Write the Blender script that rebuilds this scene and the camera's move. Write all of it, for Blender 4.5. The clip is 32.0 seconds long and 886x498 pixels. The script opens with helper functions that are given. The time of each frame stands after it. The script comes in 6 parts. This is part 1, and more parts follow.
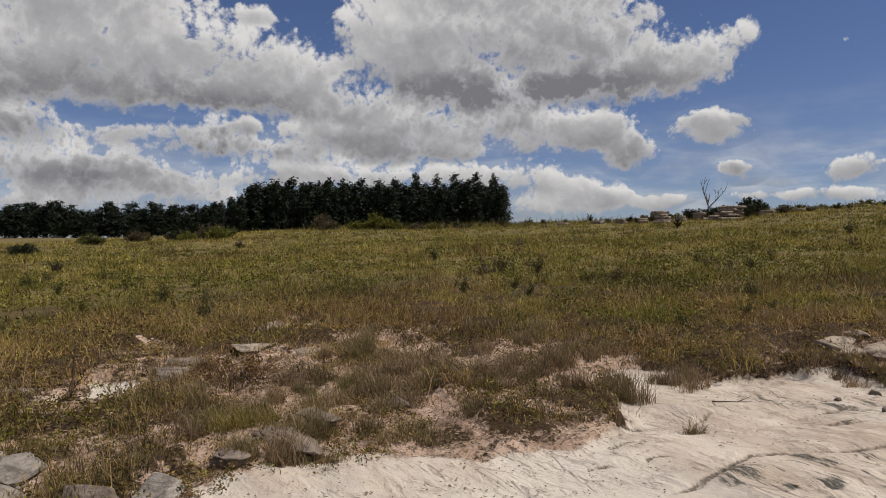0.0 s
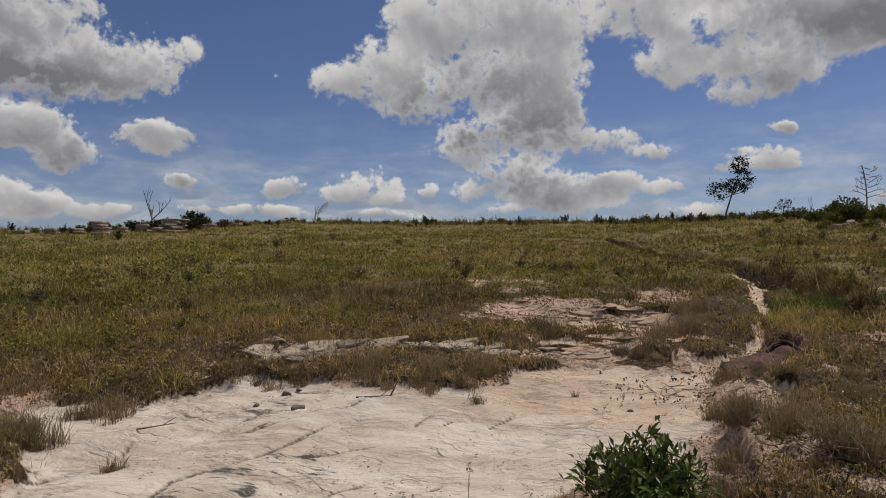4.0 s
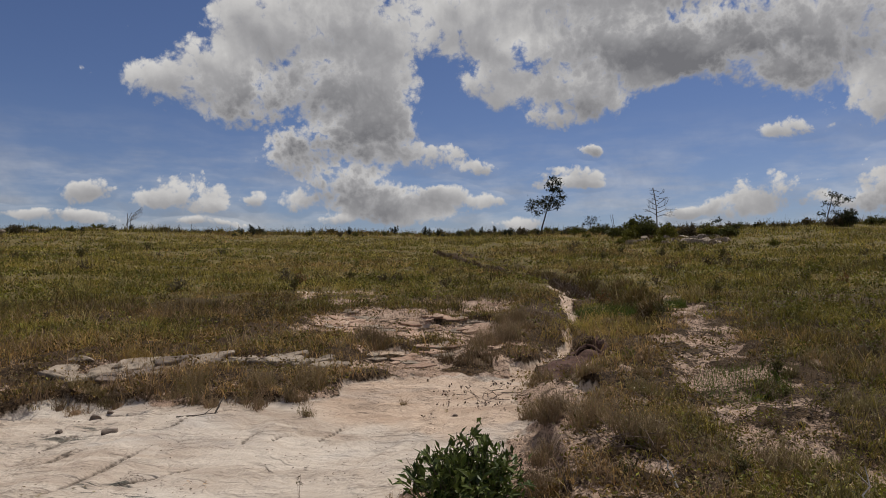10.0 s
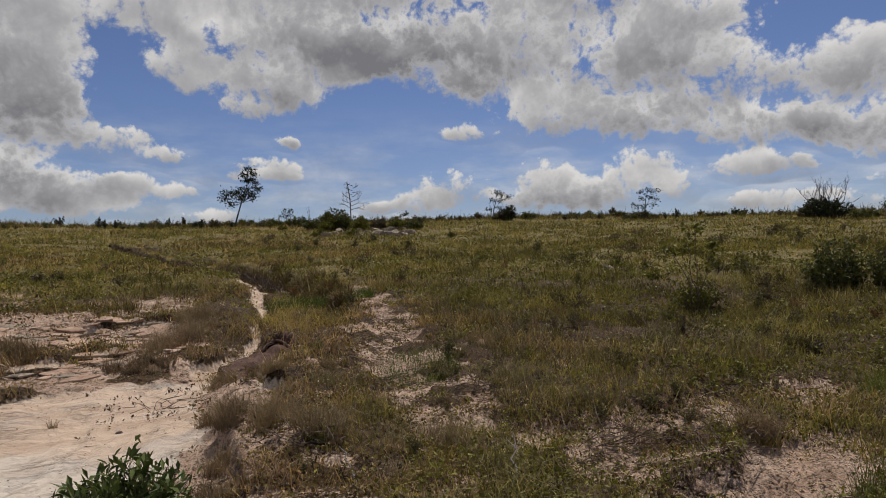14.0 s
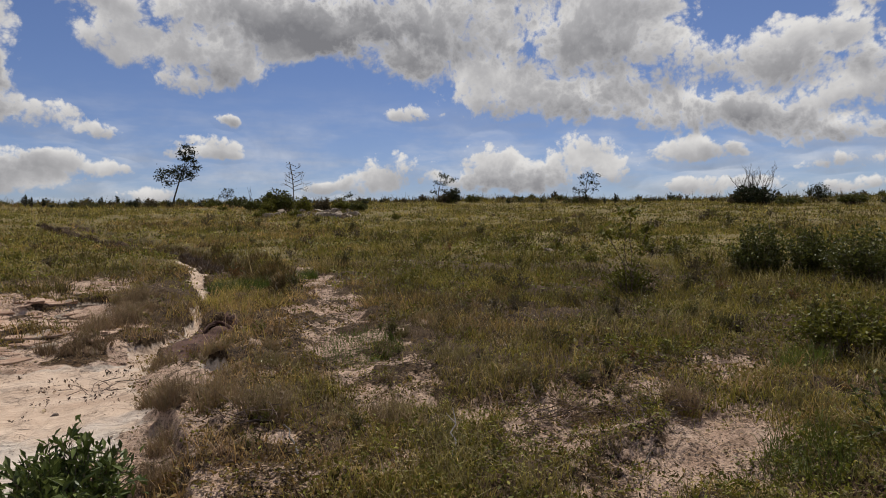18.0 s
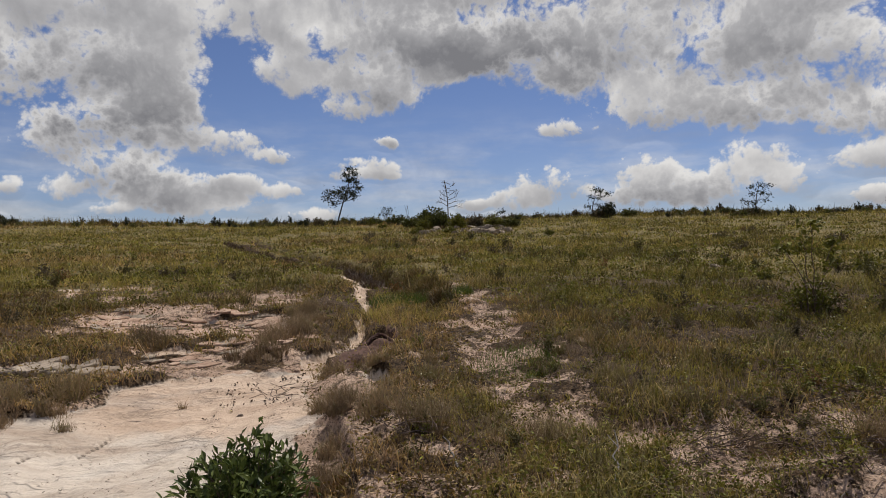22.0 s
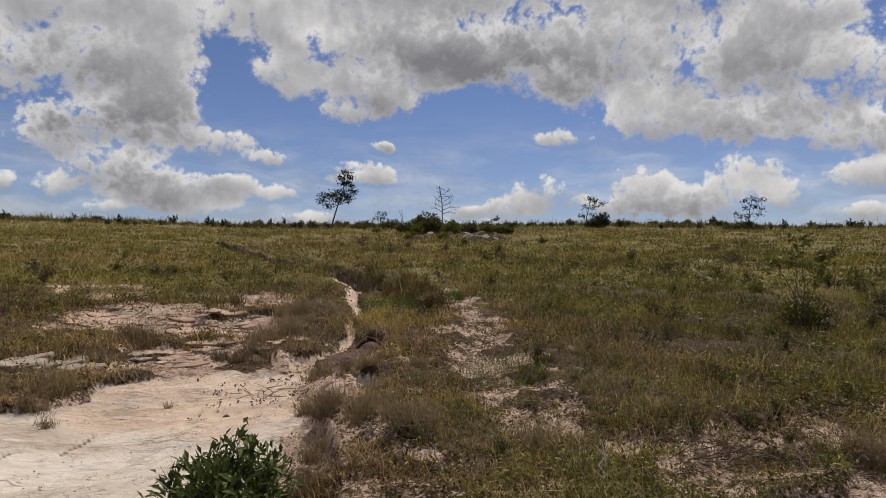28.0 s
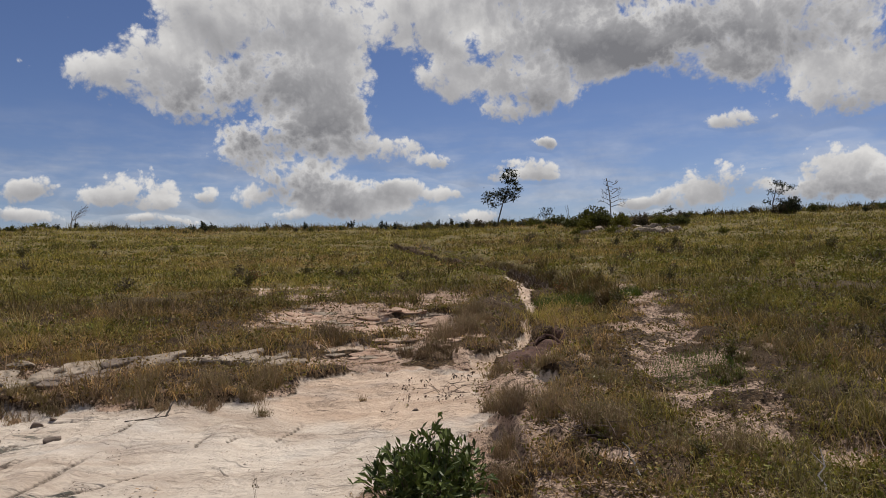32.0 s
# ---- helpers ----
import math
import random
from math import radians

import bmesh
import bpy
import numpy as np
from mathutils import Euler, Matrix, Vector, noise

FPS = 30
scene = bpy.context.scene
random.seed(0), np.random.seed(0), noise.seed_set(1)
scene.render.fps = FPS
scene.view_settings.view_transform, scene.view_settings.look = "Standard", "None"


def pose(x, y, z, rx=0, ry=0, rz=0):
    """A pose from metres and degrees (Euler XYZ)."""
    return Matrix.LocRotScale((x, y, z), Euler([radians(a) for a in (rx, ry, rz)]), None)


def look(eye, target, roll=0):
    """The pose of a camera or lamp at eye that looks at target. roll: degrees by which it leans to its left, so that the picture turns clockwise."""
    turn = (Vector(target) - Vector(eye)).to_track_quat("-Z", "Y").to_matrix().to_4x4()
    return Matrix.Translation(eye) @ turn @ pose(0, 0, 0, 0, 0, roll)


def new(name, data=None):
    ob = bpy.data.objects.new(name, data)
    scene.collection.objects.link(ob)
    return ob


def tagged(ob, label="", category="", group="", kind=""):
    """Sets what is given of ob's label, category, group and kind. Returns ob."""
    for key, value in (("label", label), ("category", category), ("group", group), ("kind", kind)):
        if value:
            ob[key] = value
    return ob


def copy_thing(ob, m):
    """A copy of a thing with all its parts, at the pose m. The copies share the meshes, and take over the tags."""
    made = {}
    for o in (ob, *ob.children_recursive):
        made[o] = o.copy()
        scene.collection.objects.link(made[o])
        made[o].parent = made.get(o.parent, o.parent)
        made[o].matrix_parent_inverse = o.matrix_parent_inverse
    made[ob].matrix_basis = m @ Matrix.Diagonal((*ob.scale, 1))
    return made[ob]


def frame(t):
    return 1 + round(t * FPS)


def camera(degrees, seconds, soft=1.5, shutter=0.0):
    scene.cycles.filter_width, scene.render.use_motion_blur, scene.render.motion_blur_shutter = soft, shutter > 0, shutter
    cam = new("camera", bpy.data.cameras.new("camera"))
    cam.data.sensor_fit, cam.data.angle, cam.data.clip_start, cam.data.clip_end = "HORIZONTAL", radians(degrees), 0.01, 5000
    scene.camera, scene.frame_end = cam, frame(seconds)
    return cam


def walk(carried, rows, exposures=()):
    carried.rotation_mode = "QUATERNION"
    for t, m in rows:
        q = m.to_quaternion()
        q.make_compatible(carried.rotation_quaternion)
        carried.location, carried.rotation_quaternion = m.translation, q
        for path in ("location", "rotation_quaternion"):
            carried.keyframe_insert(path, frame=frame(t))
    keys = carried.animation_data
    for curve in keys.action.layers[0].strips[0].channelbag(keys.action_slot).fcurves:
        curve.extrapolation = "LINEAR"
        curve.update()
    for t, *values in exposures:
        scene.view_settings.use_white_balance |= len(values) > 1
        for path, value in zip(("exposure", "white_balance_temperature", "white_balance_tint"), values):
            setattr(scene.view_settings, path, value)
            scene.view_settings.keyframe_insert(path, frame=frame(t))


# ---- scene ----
cam = camera(68.09, 32.0, soft=1.0)


def stand(yaw, pitch, roll, x, y, dz):
    """The pose of the held camera: degrees clockwise from the hill, up and leaning, and its small sway in metres."""
    eye = Vector((x, y, 1.6 + dz))
    a, b = radians(yaw), radians(pitch)
    return look(eye, eye + Vector((math.sin(a) * math.cos(b), math.cos(a) * math.cos(b), math.sin(b))), roll)


ROWS = [
    (0.0, -63.41, -0.19, -0.16, -0.002, -0.219, -0.044),
    (0.5, -54.57, -0.85, -0.62, -0.033, -0.185, -0.040),
    (1.0, -48.40, -1.09, 0.18, -0.047, -0.117, -0.035),
    (1.5, -41.84, -1.01, 0.32, -0.027, -0.066, -0.034),
    (2.0, -34.84, -0.82, 1.04, -0.041, -0.032, -0.031),
    (2.5, -30.75, -0.61, 0.82, -0.042, -0.004, -0.032),
    (3.0, -26.07, -0.52, 0.54, -0.034, 0.014, -0.027),
    (3.5, -20.65, -0.16, 0.17, -0.015, 0.057, -0.014),
    (5.5, -15.45, 1.80, -1.00, -0.085, -0.059, 0.005),
    (6.0, -15.84, 2.00, -0.84, -0.089, -0.062, 0.002),
    (6.5, -13.53, 1.92, -1.34, -0.075, -0.046, 0.005),
    (7.0, -11.92, 1.81, -0.42, -0.069, -0.027, -0.002),
    (7.5, -7.43, 1.82, -0.53, -0.052, -0.004, -0.000),
    (8.0, -2.44, 1.63, -0.60, -0.032, 0.022, -0.003),
    (8.5, -0.03, 1.38, -0.62, -0.021, 0.038, 0.002),
    (9.0, 0.00, 1.30, -0.54, -0.001, 0.000, 0.000),
    (9.5, -0.45, 1.20, -0.80, -0.007, -0.045, 0.003),
    (10.0, -2.87, 1.39, -0.36, -0.016, -0.056, 0.007),
    (10.5, -3.66, 1.53, -0.47, -0.029, -0.034, 0.005),
    (11.0, -4.25, 1.55, 0.13, -0.040, -0.017, 0.002),
    (11.5, -4.69, 1.59, 0.82, -0.046, 0.006, -0.001),
    (12.0, -5.15, 1.53, -0.15, -0.048, 0.005, -0.007),
    (12.5, -1.70, 1.47, 2.21, -0.000, 0.047, -0.008),
    (13.0, 9.12, 1.51, 0.70, 0.050, 0.065, -0.016),
    (13.5, 18.70, 0.88, -1.21, 0.108, 0.084, -0.003),
    (14.0, 23.00, 0.34, -1.37, 0.130, 0.084, 0.007),
    (14.5, 23.69, 0.26, -1.07, 0.129, 0.070, 0.005),
    (15.0, 23.73, 0.24, -0.59, 0.105, 0.046, -0.004),
    (15.5, 25.42, -0.07, 1.70, 0.122, 0.044, 0.007),
    (17.5, 29.08, -1.37, -0.71, 0.111, -0.017, 0.005),
    (18.0, 27.82, -1.30, -0.95, 0.094, -0.017, 0.005),
    (18.5, 25.53, -1.02, -1.01, 0.086, -0.016, 0.008),
    (19.0, 23.75, -0.64, -1.31, 0.082, -0.009, 0.008),
    (19.5, 22.15, -0.19, -0.87, 0.075, -0.007, 0.005),
    (20.0, 20.44, 0.02, -1.09, 0.074, -0.010, 0.006),
    (20.5, 19.41, 0.12, -1.38, 0.071, -0.010, 0.011),
    (21.0, 18.78, 0.27, -0.91, 0.068, -0.019, 0.007),
    (21.5, 16.12, 0.30, -0.83, 0.060, -0.016, 0.004),
    (22.0, 14.62, 0.33, -1.19, 0.066, 0.002, 0.005),
    (22.5, 13.99, 0.58, -0.99, 0.076, 0.017, 0.003),
    (23.0, 13.63, 0.82, -0.59, 0.078, 0.022, 0.002),
    (23.5, 13.34, 0.99, -1.18, 0.083, 0.011, -0.002),
    (24.0, 13.21, 1.06, -1.22, 0.089, 0.005, 0.001),
    (24.5, 13.36, 1.12, -1.02, 0.108, 0.006, -0.004),
    (25.0, 14.61, 1.07, -1.50, 0.121, 0.011, -0.000),
    (25.5, 15.17, 1.11, -1.39, 0.107, 0.004, -0.003),
    (27.5, 15.58, 0.96, 0.67, 0.085, 0.002, -0.005),
    (28.0, 15.17, 0.84, 0.29, 0.083, 0.009, -0.004),
    (28.5, 14.59, 0.72, -0.68, 0.075, -0.008, -0.002),
    (29.0, 14.10, 0.64, -0.57, 0.087, 0.009, -0.004),
    (29.5, 13.65, 0.56, -0.09, 0.083, 0.016, -0.005),
    (30.0, 13.40, 0.67, -0.26, 0.078, 0.015, -0.003),
    (30.5, 12.88, 0.68, -0.52, 0.030, 0.011, 0.002),
    (31.0, 8.54, 0.79, -1.02, -0.002, 0.028, 0.002),
    (31.5, 6.09, 0.78, -0.69, -0.019, 0.040, 0.000),
    (32.0, 0.84, 0.75, -1.50, -0.019, 0.028, -0.002),
]
walk(cam, [(row[0], stand(*row[1:])) for row in ROWS], [(0.0, -0.1), (3.0, -0.18), (5.5, -0.28), (12.0, -0.26), (13.0, -0.2), (14.0, -0.14), (15.0, 0.0), (25.0, 0.0), (30.0, 0.0), (32.0, -0.05)])

# ---- sky, clouds and sun ----
SUN_AZ, SUN_EL = 38.0, 62.0
CLOUDS = []


def cloud(az, el, width, height, grey=0.3):
    """One billow of a cloud: its middle and half-sizes in degrees, and how grey its belly is."""
    CLOUDS.append((az, el, width * 1.54, height * 1.54, grey * 0.95))


# the grey bank over the plantation
cloud(-94.6, 15.6, 7.3, 4.3, 0.35)
cloud(-88.1, 15.3, 6.1, 3.7, 0.3)
cloud(-80.8, 15.1, 6.3, 3.3, 0.3)
cloud(-75.7, 13.8, 4.7, 2.5, 0.35)
cloud(-70.4, 12.2, 3.9, 1.3, 0.4)
cloud(-86.0, 12.3, 6.3, 1.4, 0.7)
cloud(-79.0, 12.1, 5.9, 1.3, 0.7)
cloud(-95.3, 12.7, 4.3, 1.8, 0.65)
cloud(-101.3, 12.3, 4.7, 4.1, 0.5)
cloud(-93.1, 19.3, 8.3, 2.3, 0.3)
cloud(-79.4, 18.9, 1.8, 0.8, 0.2)
# the large cloud beside it
cloud(-60.1, 18.4, 10.2, 4.4, 0.4)
cloud(-68.0, 17.7, 4.6, 3.6, 0.15)
cloud(-51.4, 17.4, 6.1, 3.7, 0.45)
cloud(-57.7, 13.1, 7.8, 1.5, 0.95)
cloud(-50.0, 13.5, 4.7, 1.7, 0.9)
cloud(-42.6, 14.9, 3.7, 2.8, 0.35)
cloud(-39.0, 16.4, 1.4, 1.3, 0.1)
cloud(-63.6, 14.1, 4.7, 1.9, 0.75)
cloud(-65.5, 15.7, 3.4, 2.5, 0.35)
cloud(-57.6, 22.2, 12.5, 2.5, 0.3)
cloud(-45.9, 14.1, 3.6, 2.0, 0.6)
# rolls below the bank
cloud(-90.1, 8.8, 2.4, 1.0, 0.1)
cloud(-83.9, 9.0, 4.3, 1.6, 0.85)
cloud(-80.3, 9.9, 1.5, 0.7, 0.1)
cloud(-96.0, 9.2, 2.6, 1.6, 0.7)
cloud(-73.8, 9.4, 3.6, 1.1, 0.3)
cloud(-68.5, 9.7, 4.2, 1.8, 0.35)
cloud(-62.6, 9.1, 3.0, 1.4, 0.35)
cloud(-53.8, 9.6, 5.7, 1.8, 0.4)
cloud(-50.5, 10.2, 2.3, 1.2, 0.2)
cloud(-47.7, 7.9, 2.2, 1.4, 0.5)
cloud(-41.5, 9.1, 2.6, 1.2, 0.35)
cloud(-38.9, 9.8, 1.0, 0.5, 0.1)
cloud(-65.6, 8.2, 5.4, 1.0, 0.55)
cloud(-76.2, 8.0, 5.6, 0.9, 0.65)
cloud(-92.4, 6.9, 5.7, 1.4, 0.65)
# the low bank on the horizon
cloud(-77.1, 6.0, 4.4, 1.3, 0.25)
cloud(-71.4, 6.1, 4.6, 1.4, 0.35)
cloud(-65.6, 6.0, 3.9, 1.2, 0.25)
cloud(-61.6, 6.2, 2.7, 1.0, 0.05)
cloud(-56.7, 5.6, 3.2, 1.6, 0.25)
cloud(-52.4, 5.1, 2.3, 1.3, 0.1)
cloud(-50.0, 4.0, 2.8, 1.3, 0.3)
cloud(-45.4, 3.9, 1.9, 0.7, 0.1)
cloud(-94.3, 5.9, 5.5, 1.3, 0.6)
cloud(-88.9, 5.6, 7.2, 1.2, 0.6)
cloud(-86.0, 4.3, 6.3, 1.1, 0.45)
cloud(-94.3, 3.9, 4.7, 1.2, 0.5)
cloud(-54.8, 3.6, 5.3, 0.9, 0.2)
cloud(-39.4, 6.0, 1.2, 0.6, 0.45)
cloud(-32.1, 5.8, 1.2, 1.0, 0.25)
cloud(-37.6, 4.0, 2.0, 0.5, 0.15)
cloud(-31.0, 3.8, 1.8, 0.6, 0.2)
# scraps between the great clouds
cloud(-48.2, 8.6, 2.2, 2.1, 0.5)
cloud(-50.6, 9.6, 2.0, 1.2, 0.3)
cloud(-41.0, 9.5, 2.7, 1.1, 0.25)
cloud(-38.9, 5.8, 1.5, 0.8, 0.35)
cloud(-31.0, 6.0, 1.3, 0.9, 0.25)
cloud(-23.9, 6.0, 2.9, 1.5, 0.15)
cloud(-26.7, 5.3, 1.9, 0.8, 0.25)
cloud(-22.2, 4.8, 1.5, 0.8, 0.2)
cloud(-19.0, 5.7, 0.8, 0.7, 0.2)
cloud(-15.5, 5.5, 1.3, 0.9, 0.25)
cloud(-45.6, 3.8, 2.6, 0.5, 0.05)
cloud(-48.9, 4.3, 1.7, 0.6, 0.2)
cloud(-33.3, 4.0, 3.2, 0.5, 0.1)
cloud(-22.9, 3.6, 2.9, 0.4, 0.1)
# the tower over the middle of the hill
cloud(-14.8, 19.5, 6.2, 3.6, 0.3)
cloud(-19.0, 19.7, 3.1, 2.7, 0.05)
cloud(-9.8, 20.2, 3.5, 2.9, 0.3)
cloud(-17.1, 14.5, 6.4, 2.4, 0.7)
cloud(-24.3, 14.6, 4.1, 1.8, 0.25)
cloud(-26.7, 15.2, 2.3, 1.0, 0.1)
cloud(-9.9, 15.2, 4.7, 3.5, 0.4)
cloud(-7.3, 18.1, 2.3, 2.5, 0.2)
cloud(-11.7, 10.7, 5.4, 1.7, 0.8)
cloud(-7.1, 9.2, 3.9, 1.3, 0.45)
cloud(-2.7, 9.7, 2.4, 1.1, 0.1)
cloud(0.1, 8.4, 1.9, 0.8, 0.2)
cloud(-11.5, 6.9, 4.2, 1.6, 0.75)
cloud(-7.1, 5.7, 5.3, 1.3, 0.6)
cloud(-2.4, 5.5, 2.6, 1.1, 0.15)
cloud(-5.2, 4.2, 3.8, 0.8, 0.3)
cloud(1.3, 5.4, 1.6, 0.6, 0.2)
cloud(-12.1, 3.9, 1.9, 0.5, 0.1)
cloud(3.7, 3.7, 2.2, 0.6, 0.1)
cloud(-20.3, 12.4, 3.0, 1.0, 0.65)
cloud(-13.2, 24.0, 8.5, 2.5, 0.2)
cloud(-22.3, 17.0, 3.0, 2.1, 0.1)
cloud(-14.9, 8.9, 3.0, 1.5, 0.75)
# the near edge of the broad deck
cloud(-1.6, 20.1, 4.5, 2.4, 0.15)
cloud(3.9, 18.0, 5.3, 3.2, 0.3)
cloud(7.7, 14.5, 3.4, 2.2, 0.4)
cloud(2.0, 15.1, 2.8, 1.7, 0.15)
cloud(6.8, 12.4, 2.5, 0.9, 0.3)
cloud(12.6, 17.5, 4.7, 2.2, 0.5)
cloud(16.3, 16.9, 3.6, 1.6, 0.5)
cloud(14.3, 15.0, 1.4, 1.1, 0.45)
cloud(9.8, 9.6, 1.1, 0.6, 0.35)
cloud(5.8, 7.6, 1.4, 1.0, 0.1)
cloud(9.2, 7.4, 1.8, 1.0, 0.15)
cloud(7.7, 6.7, 2.9, 0.5, 0.3)
cloud(8.7, 21.8, 12.6, 2.0, 0.3)
cloud(17.3, 4.2, 1.4, 0.5, 0.1)
# the broad deck over the right of the hill
cloud(14.4, 18.5, 6.7, 3.3, 0.6)
cloud(10.5, 14.4, 2.3, 1.9, 0.4)
cloud(15.1, 15.0, 2.2, 1.1, 0.3)
cloud(21.7, 17.2, 5.7, 2.9, 0.75)
cloud(25.6, 14.4, 3.2, 1.5, 0.6)
cloud(29.2, 19.2, 6.8, 2.9, 0.45)
cloud(33.8, 12.1, 5.0, 2.4, 0.3)
cloud(31.2, 13.4, 2.2, 1.2, 0.1)
cloud(38.6, 15.8, 6.4, 2.9, 0.55)
cloud(40.8, 10.9, 6.3, 1.9, 0.55)
cloud(45.2, 13.8, 4.7, 2.4, 0.4)
cloud(48.4, 9.4, 4.9, 1.5, 0.55)
cloud(53.2, 12.9, 4.1, 2.0, 0.4)
cloud(54.9, 8.3, 3.2, 1.1, 0.65)
cloud(43.2, 18.9, 4.8, 1.9, 0.3)
cloud(19.4, 22.9, 14.5, 2.1, 0.4)
cloud(36.9, 21.6, 9.3, 2.1, 0.3)
# small and low clouds over the meadow
cloud(25.3, 10.4, 2.1, 0.8, 0.15)
cloud(24.0, 10.2, 1.2, 0.5, 0.2)
cloud(10.2, 9.7, 0.8, 0.5, 0.45)
cloud(24.2, 5.4, 3.0, 1.5, 0.25)
cloud(21.2, 4.6, 2.2, 0.9, 0.3)
cloud(31.8, 6.4, 2.5, 1.7, 0.2)
cloud(35.8, 5.1, 4.7, 1.7, 0.45)
cloud(39.8, 7.0, 2.7, 1.5, 0.1)
cloud(42.9, 5.4, 1.8, 1.5, 0.2)
cloud(32.7, 4.3, 5.3, 1.0, 0.5)
cloud(48.0, 6.7, 2.4, 1.1, 0.2)
cloud(51.1, 6.2, 2.0, 0.9, 0.4)
cloud(47.9, 3.7, 1.2, 0.7, 0.05)
cloud(52.2, 3.5, 3.4, 0.8, 0.4)
cloud(3.0, 3.5, 1.7, 0.5, 0.05)
cloud(-2.5, 6.0, 1.7, 0.6, 0.1)
cloud(-8.9, 5.0, 3.4, 1.0, 0.4)
cloud(18.0, 4.3, 2.0, 0.5, 0.2)
# the far end of the deck
cloud(55.9, 14.8, 2.1, 1.3, 0.1)
cloud(59.5, 14.5, 2.2, 1.2, 0.1)
cloud(57.4, 12.3, 4.5, 1.7, 0.5)
cloud(59.9, 9.6, 3.2, 1.4, 0.2)
cloud(58.8, 7.2, 3.5, 1.1, 0.55)
cloud(53.5, 9.5, 3.2, 1.5, 0.4)
cloud(49.3, 6.3, 2.8, 1.1, 0.15)
cloud(59.5, 5.0, 2.9, 0.7, 0.35)
cloud(48.5, 3.7, 2.7, 0.8, 0.1)
cloud(59.5, 3.2, 2.9, 0.6, 0.3)
cloud(63.6, 11.4, 2.9, 2.3, 0.4)
cloud(64.2, 6.7, 2.9, 1.6, 0.5)
cloud(63.0, 16.4, 4.0, 1.1, 0.3)
# where the clouds close up
cloud(29.1, 16.0, 4.9, 2.3, 0.5)
cloud(18.8, 16.3, 3.9, 1.8, 0.6)
cloud(42.3, 16.7, 5.3, 2.6, 0.45)
cloud(-8.7, 14.2, 2.9, 2.4, 0.5)
cloud(-8.5, 12.1, 3.4, 2.4, 0.5)
cloud(-70.4, 10.5, 5.8, 1.9, 0.5)
cloud(-59.6, 11.0, 5.9, 1.7, 0.6)
# the sky behind and above
cloud(110, 20, 40, 12, 0.4)
cloud(-150, 25, 45, 14, 0.4)
cloud(150, 12, 35, 7, 0.4)
cloud(-125, 10, 20, 6, 0.4)
cloud(30, 45, 60, 9, 0.4)
cloud(-70, 38, 50, 8, 0.4)


def wire(tree, kind, **inputs):
    """Adds a node; names that start with a capital or a number are inputs, the others properties. A tuple (node, socket) is a link."""
    n = tree.nodes.new(kind)
    for key, value in inputs.items():
        if key.startswith("i_"):
            k = key[2:]
            slot = n.inputs[int(k)] if k.isdigit() else n.inputs[k.replace("_", " ")]
            if isinstance(value, bpy.types.NodeSocket):
                tree.links.new(value, slot)
            else:
                slot.default_value = value
        elif key == "operation":
            n.operation = value
        elif key == "use_clamp":
            n.use_clamp = value
        elif key == "data_type":
            n.data_type = value
        elif key == "blend_type":
            n.blend_type = value
        elif key == "attribute_name":
            n.attribute_name = value
        elif key == "feature":
            n.feature = value
        elif key == "interpolation_type":
            n.interpolation_type = value
    return n


def maths(tree, op, a, b=0.0, c=0.0, clamp=False):
    return wire(tree, "ShaderNodeMath", operation=op, use_clamp=clamp, i_0=a, i_1=b, i_2=c).outputs[0]


def vmath(tree, op, a, b=(0, 0, 0), c=(0, 0, 0)):
    n = wire(tree, "ShaderNodeVectorMath", operation=op, i_0=a, i_1=b)
    if op == "MULTIPLY_ADD":
        if isinstance(c, bpy.types.NodeSocket):
            tree.links.new(c, n.inputs[2])
        else:
            n.inputs[2].default_value = c
    return n.outputs["Value"] if op in ("DOT_PRODUCT", "LENGTH") else n.outputs[0]


def noise_at(tree, vec, scale, detail=4.0, rough=0.55, dist=0.0):
    return wire(tree, "ShaderNodeTexNoise", i_Vector=vec, i_Scale=scale, i_Detail=detail, i_Roughness=rough, i_Distortion=dist)


def ramp(tree, fac, lo, hi, a=0.0, b=1.0, smooth=True):
    n = wire(tree, "ShaderNodeMapRange", interpolation_type="SMOOTHSTEP" if smooth else "LINEAR", i_0=fac, i_1=lo, i_2=hi, i_3=a, i_4=b)
    return n.outputs[0]


def blend(tree, fac, a, b, kind="MIX"):
    n = wire(tree, "ShaderNodeMix", data_type="RGBA", blend_type=kind)
    for slot, value in ((n.inputs[0], fac), (n.inputs[6], a), (n.inputs[7], b)):
        if isinstance(value, bpy.types.NodeSocket):
            tree.links.new(value, slot)
        else:
            slot.default_value = (*value, 1) if isinstance(value, tuple) else value
    return n.outputs[2]


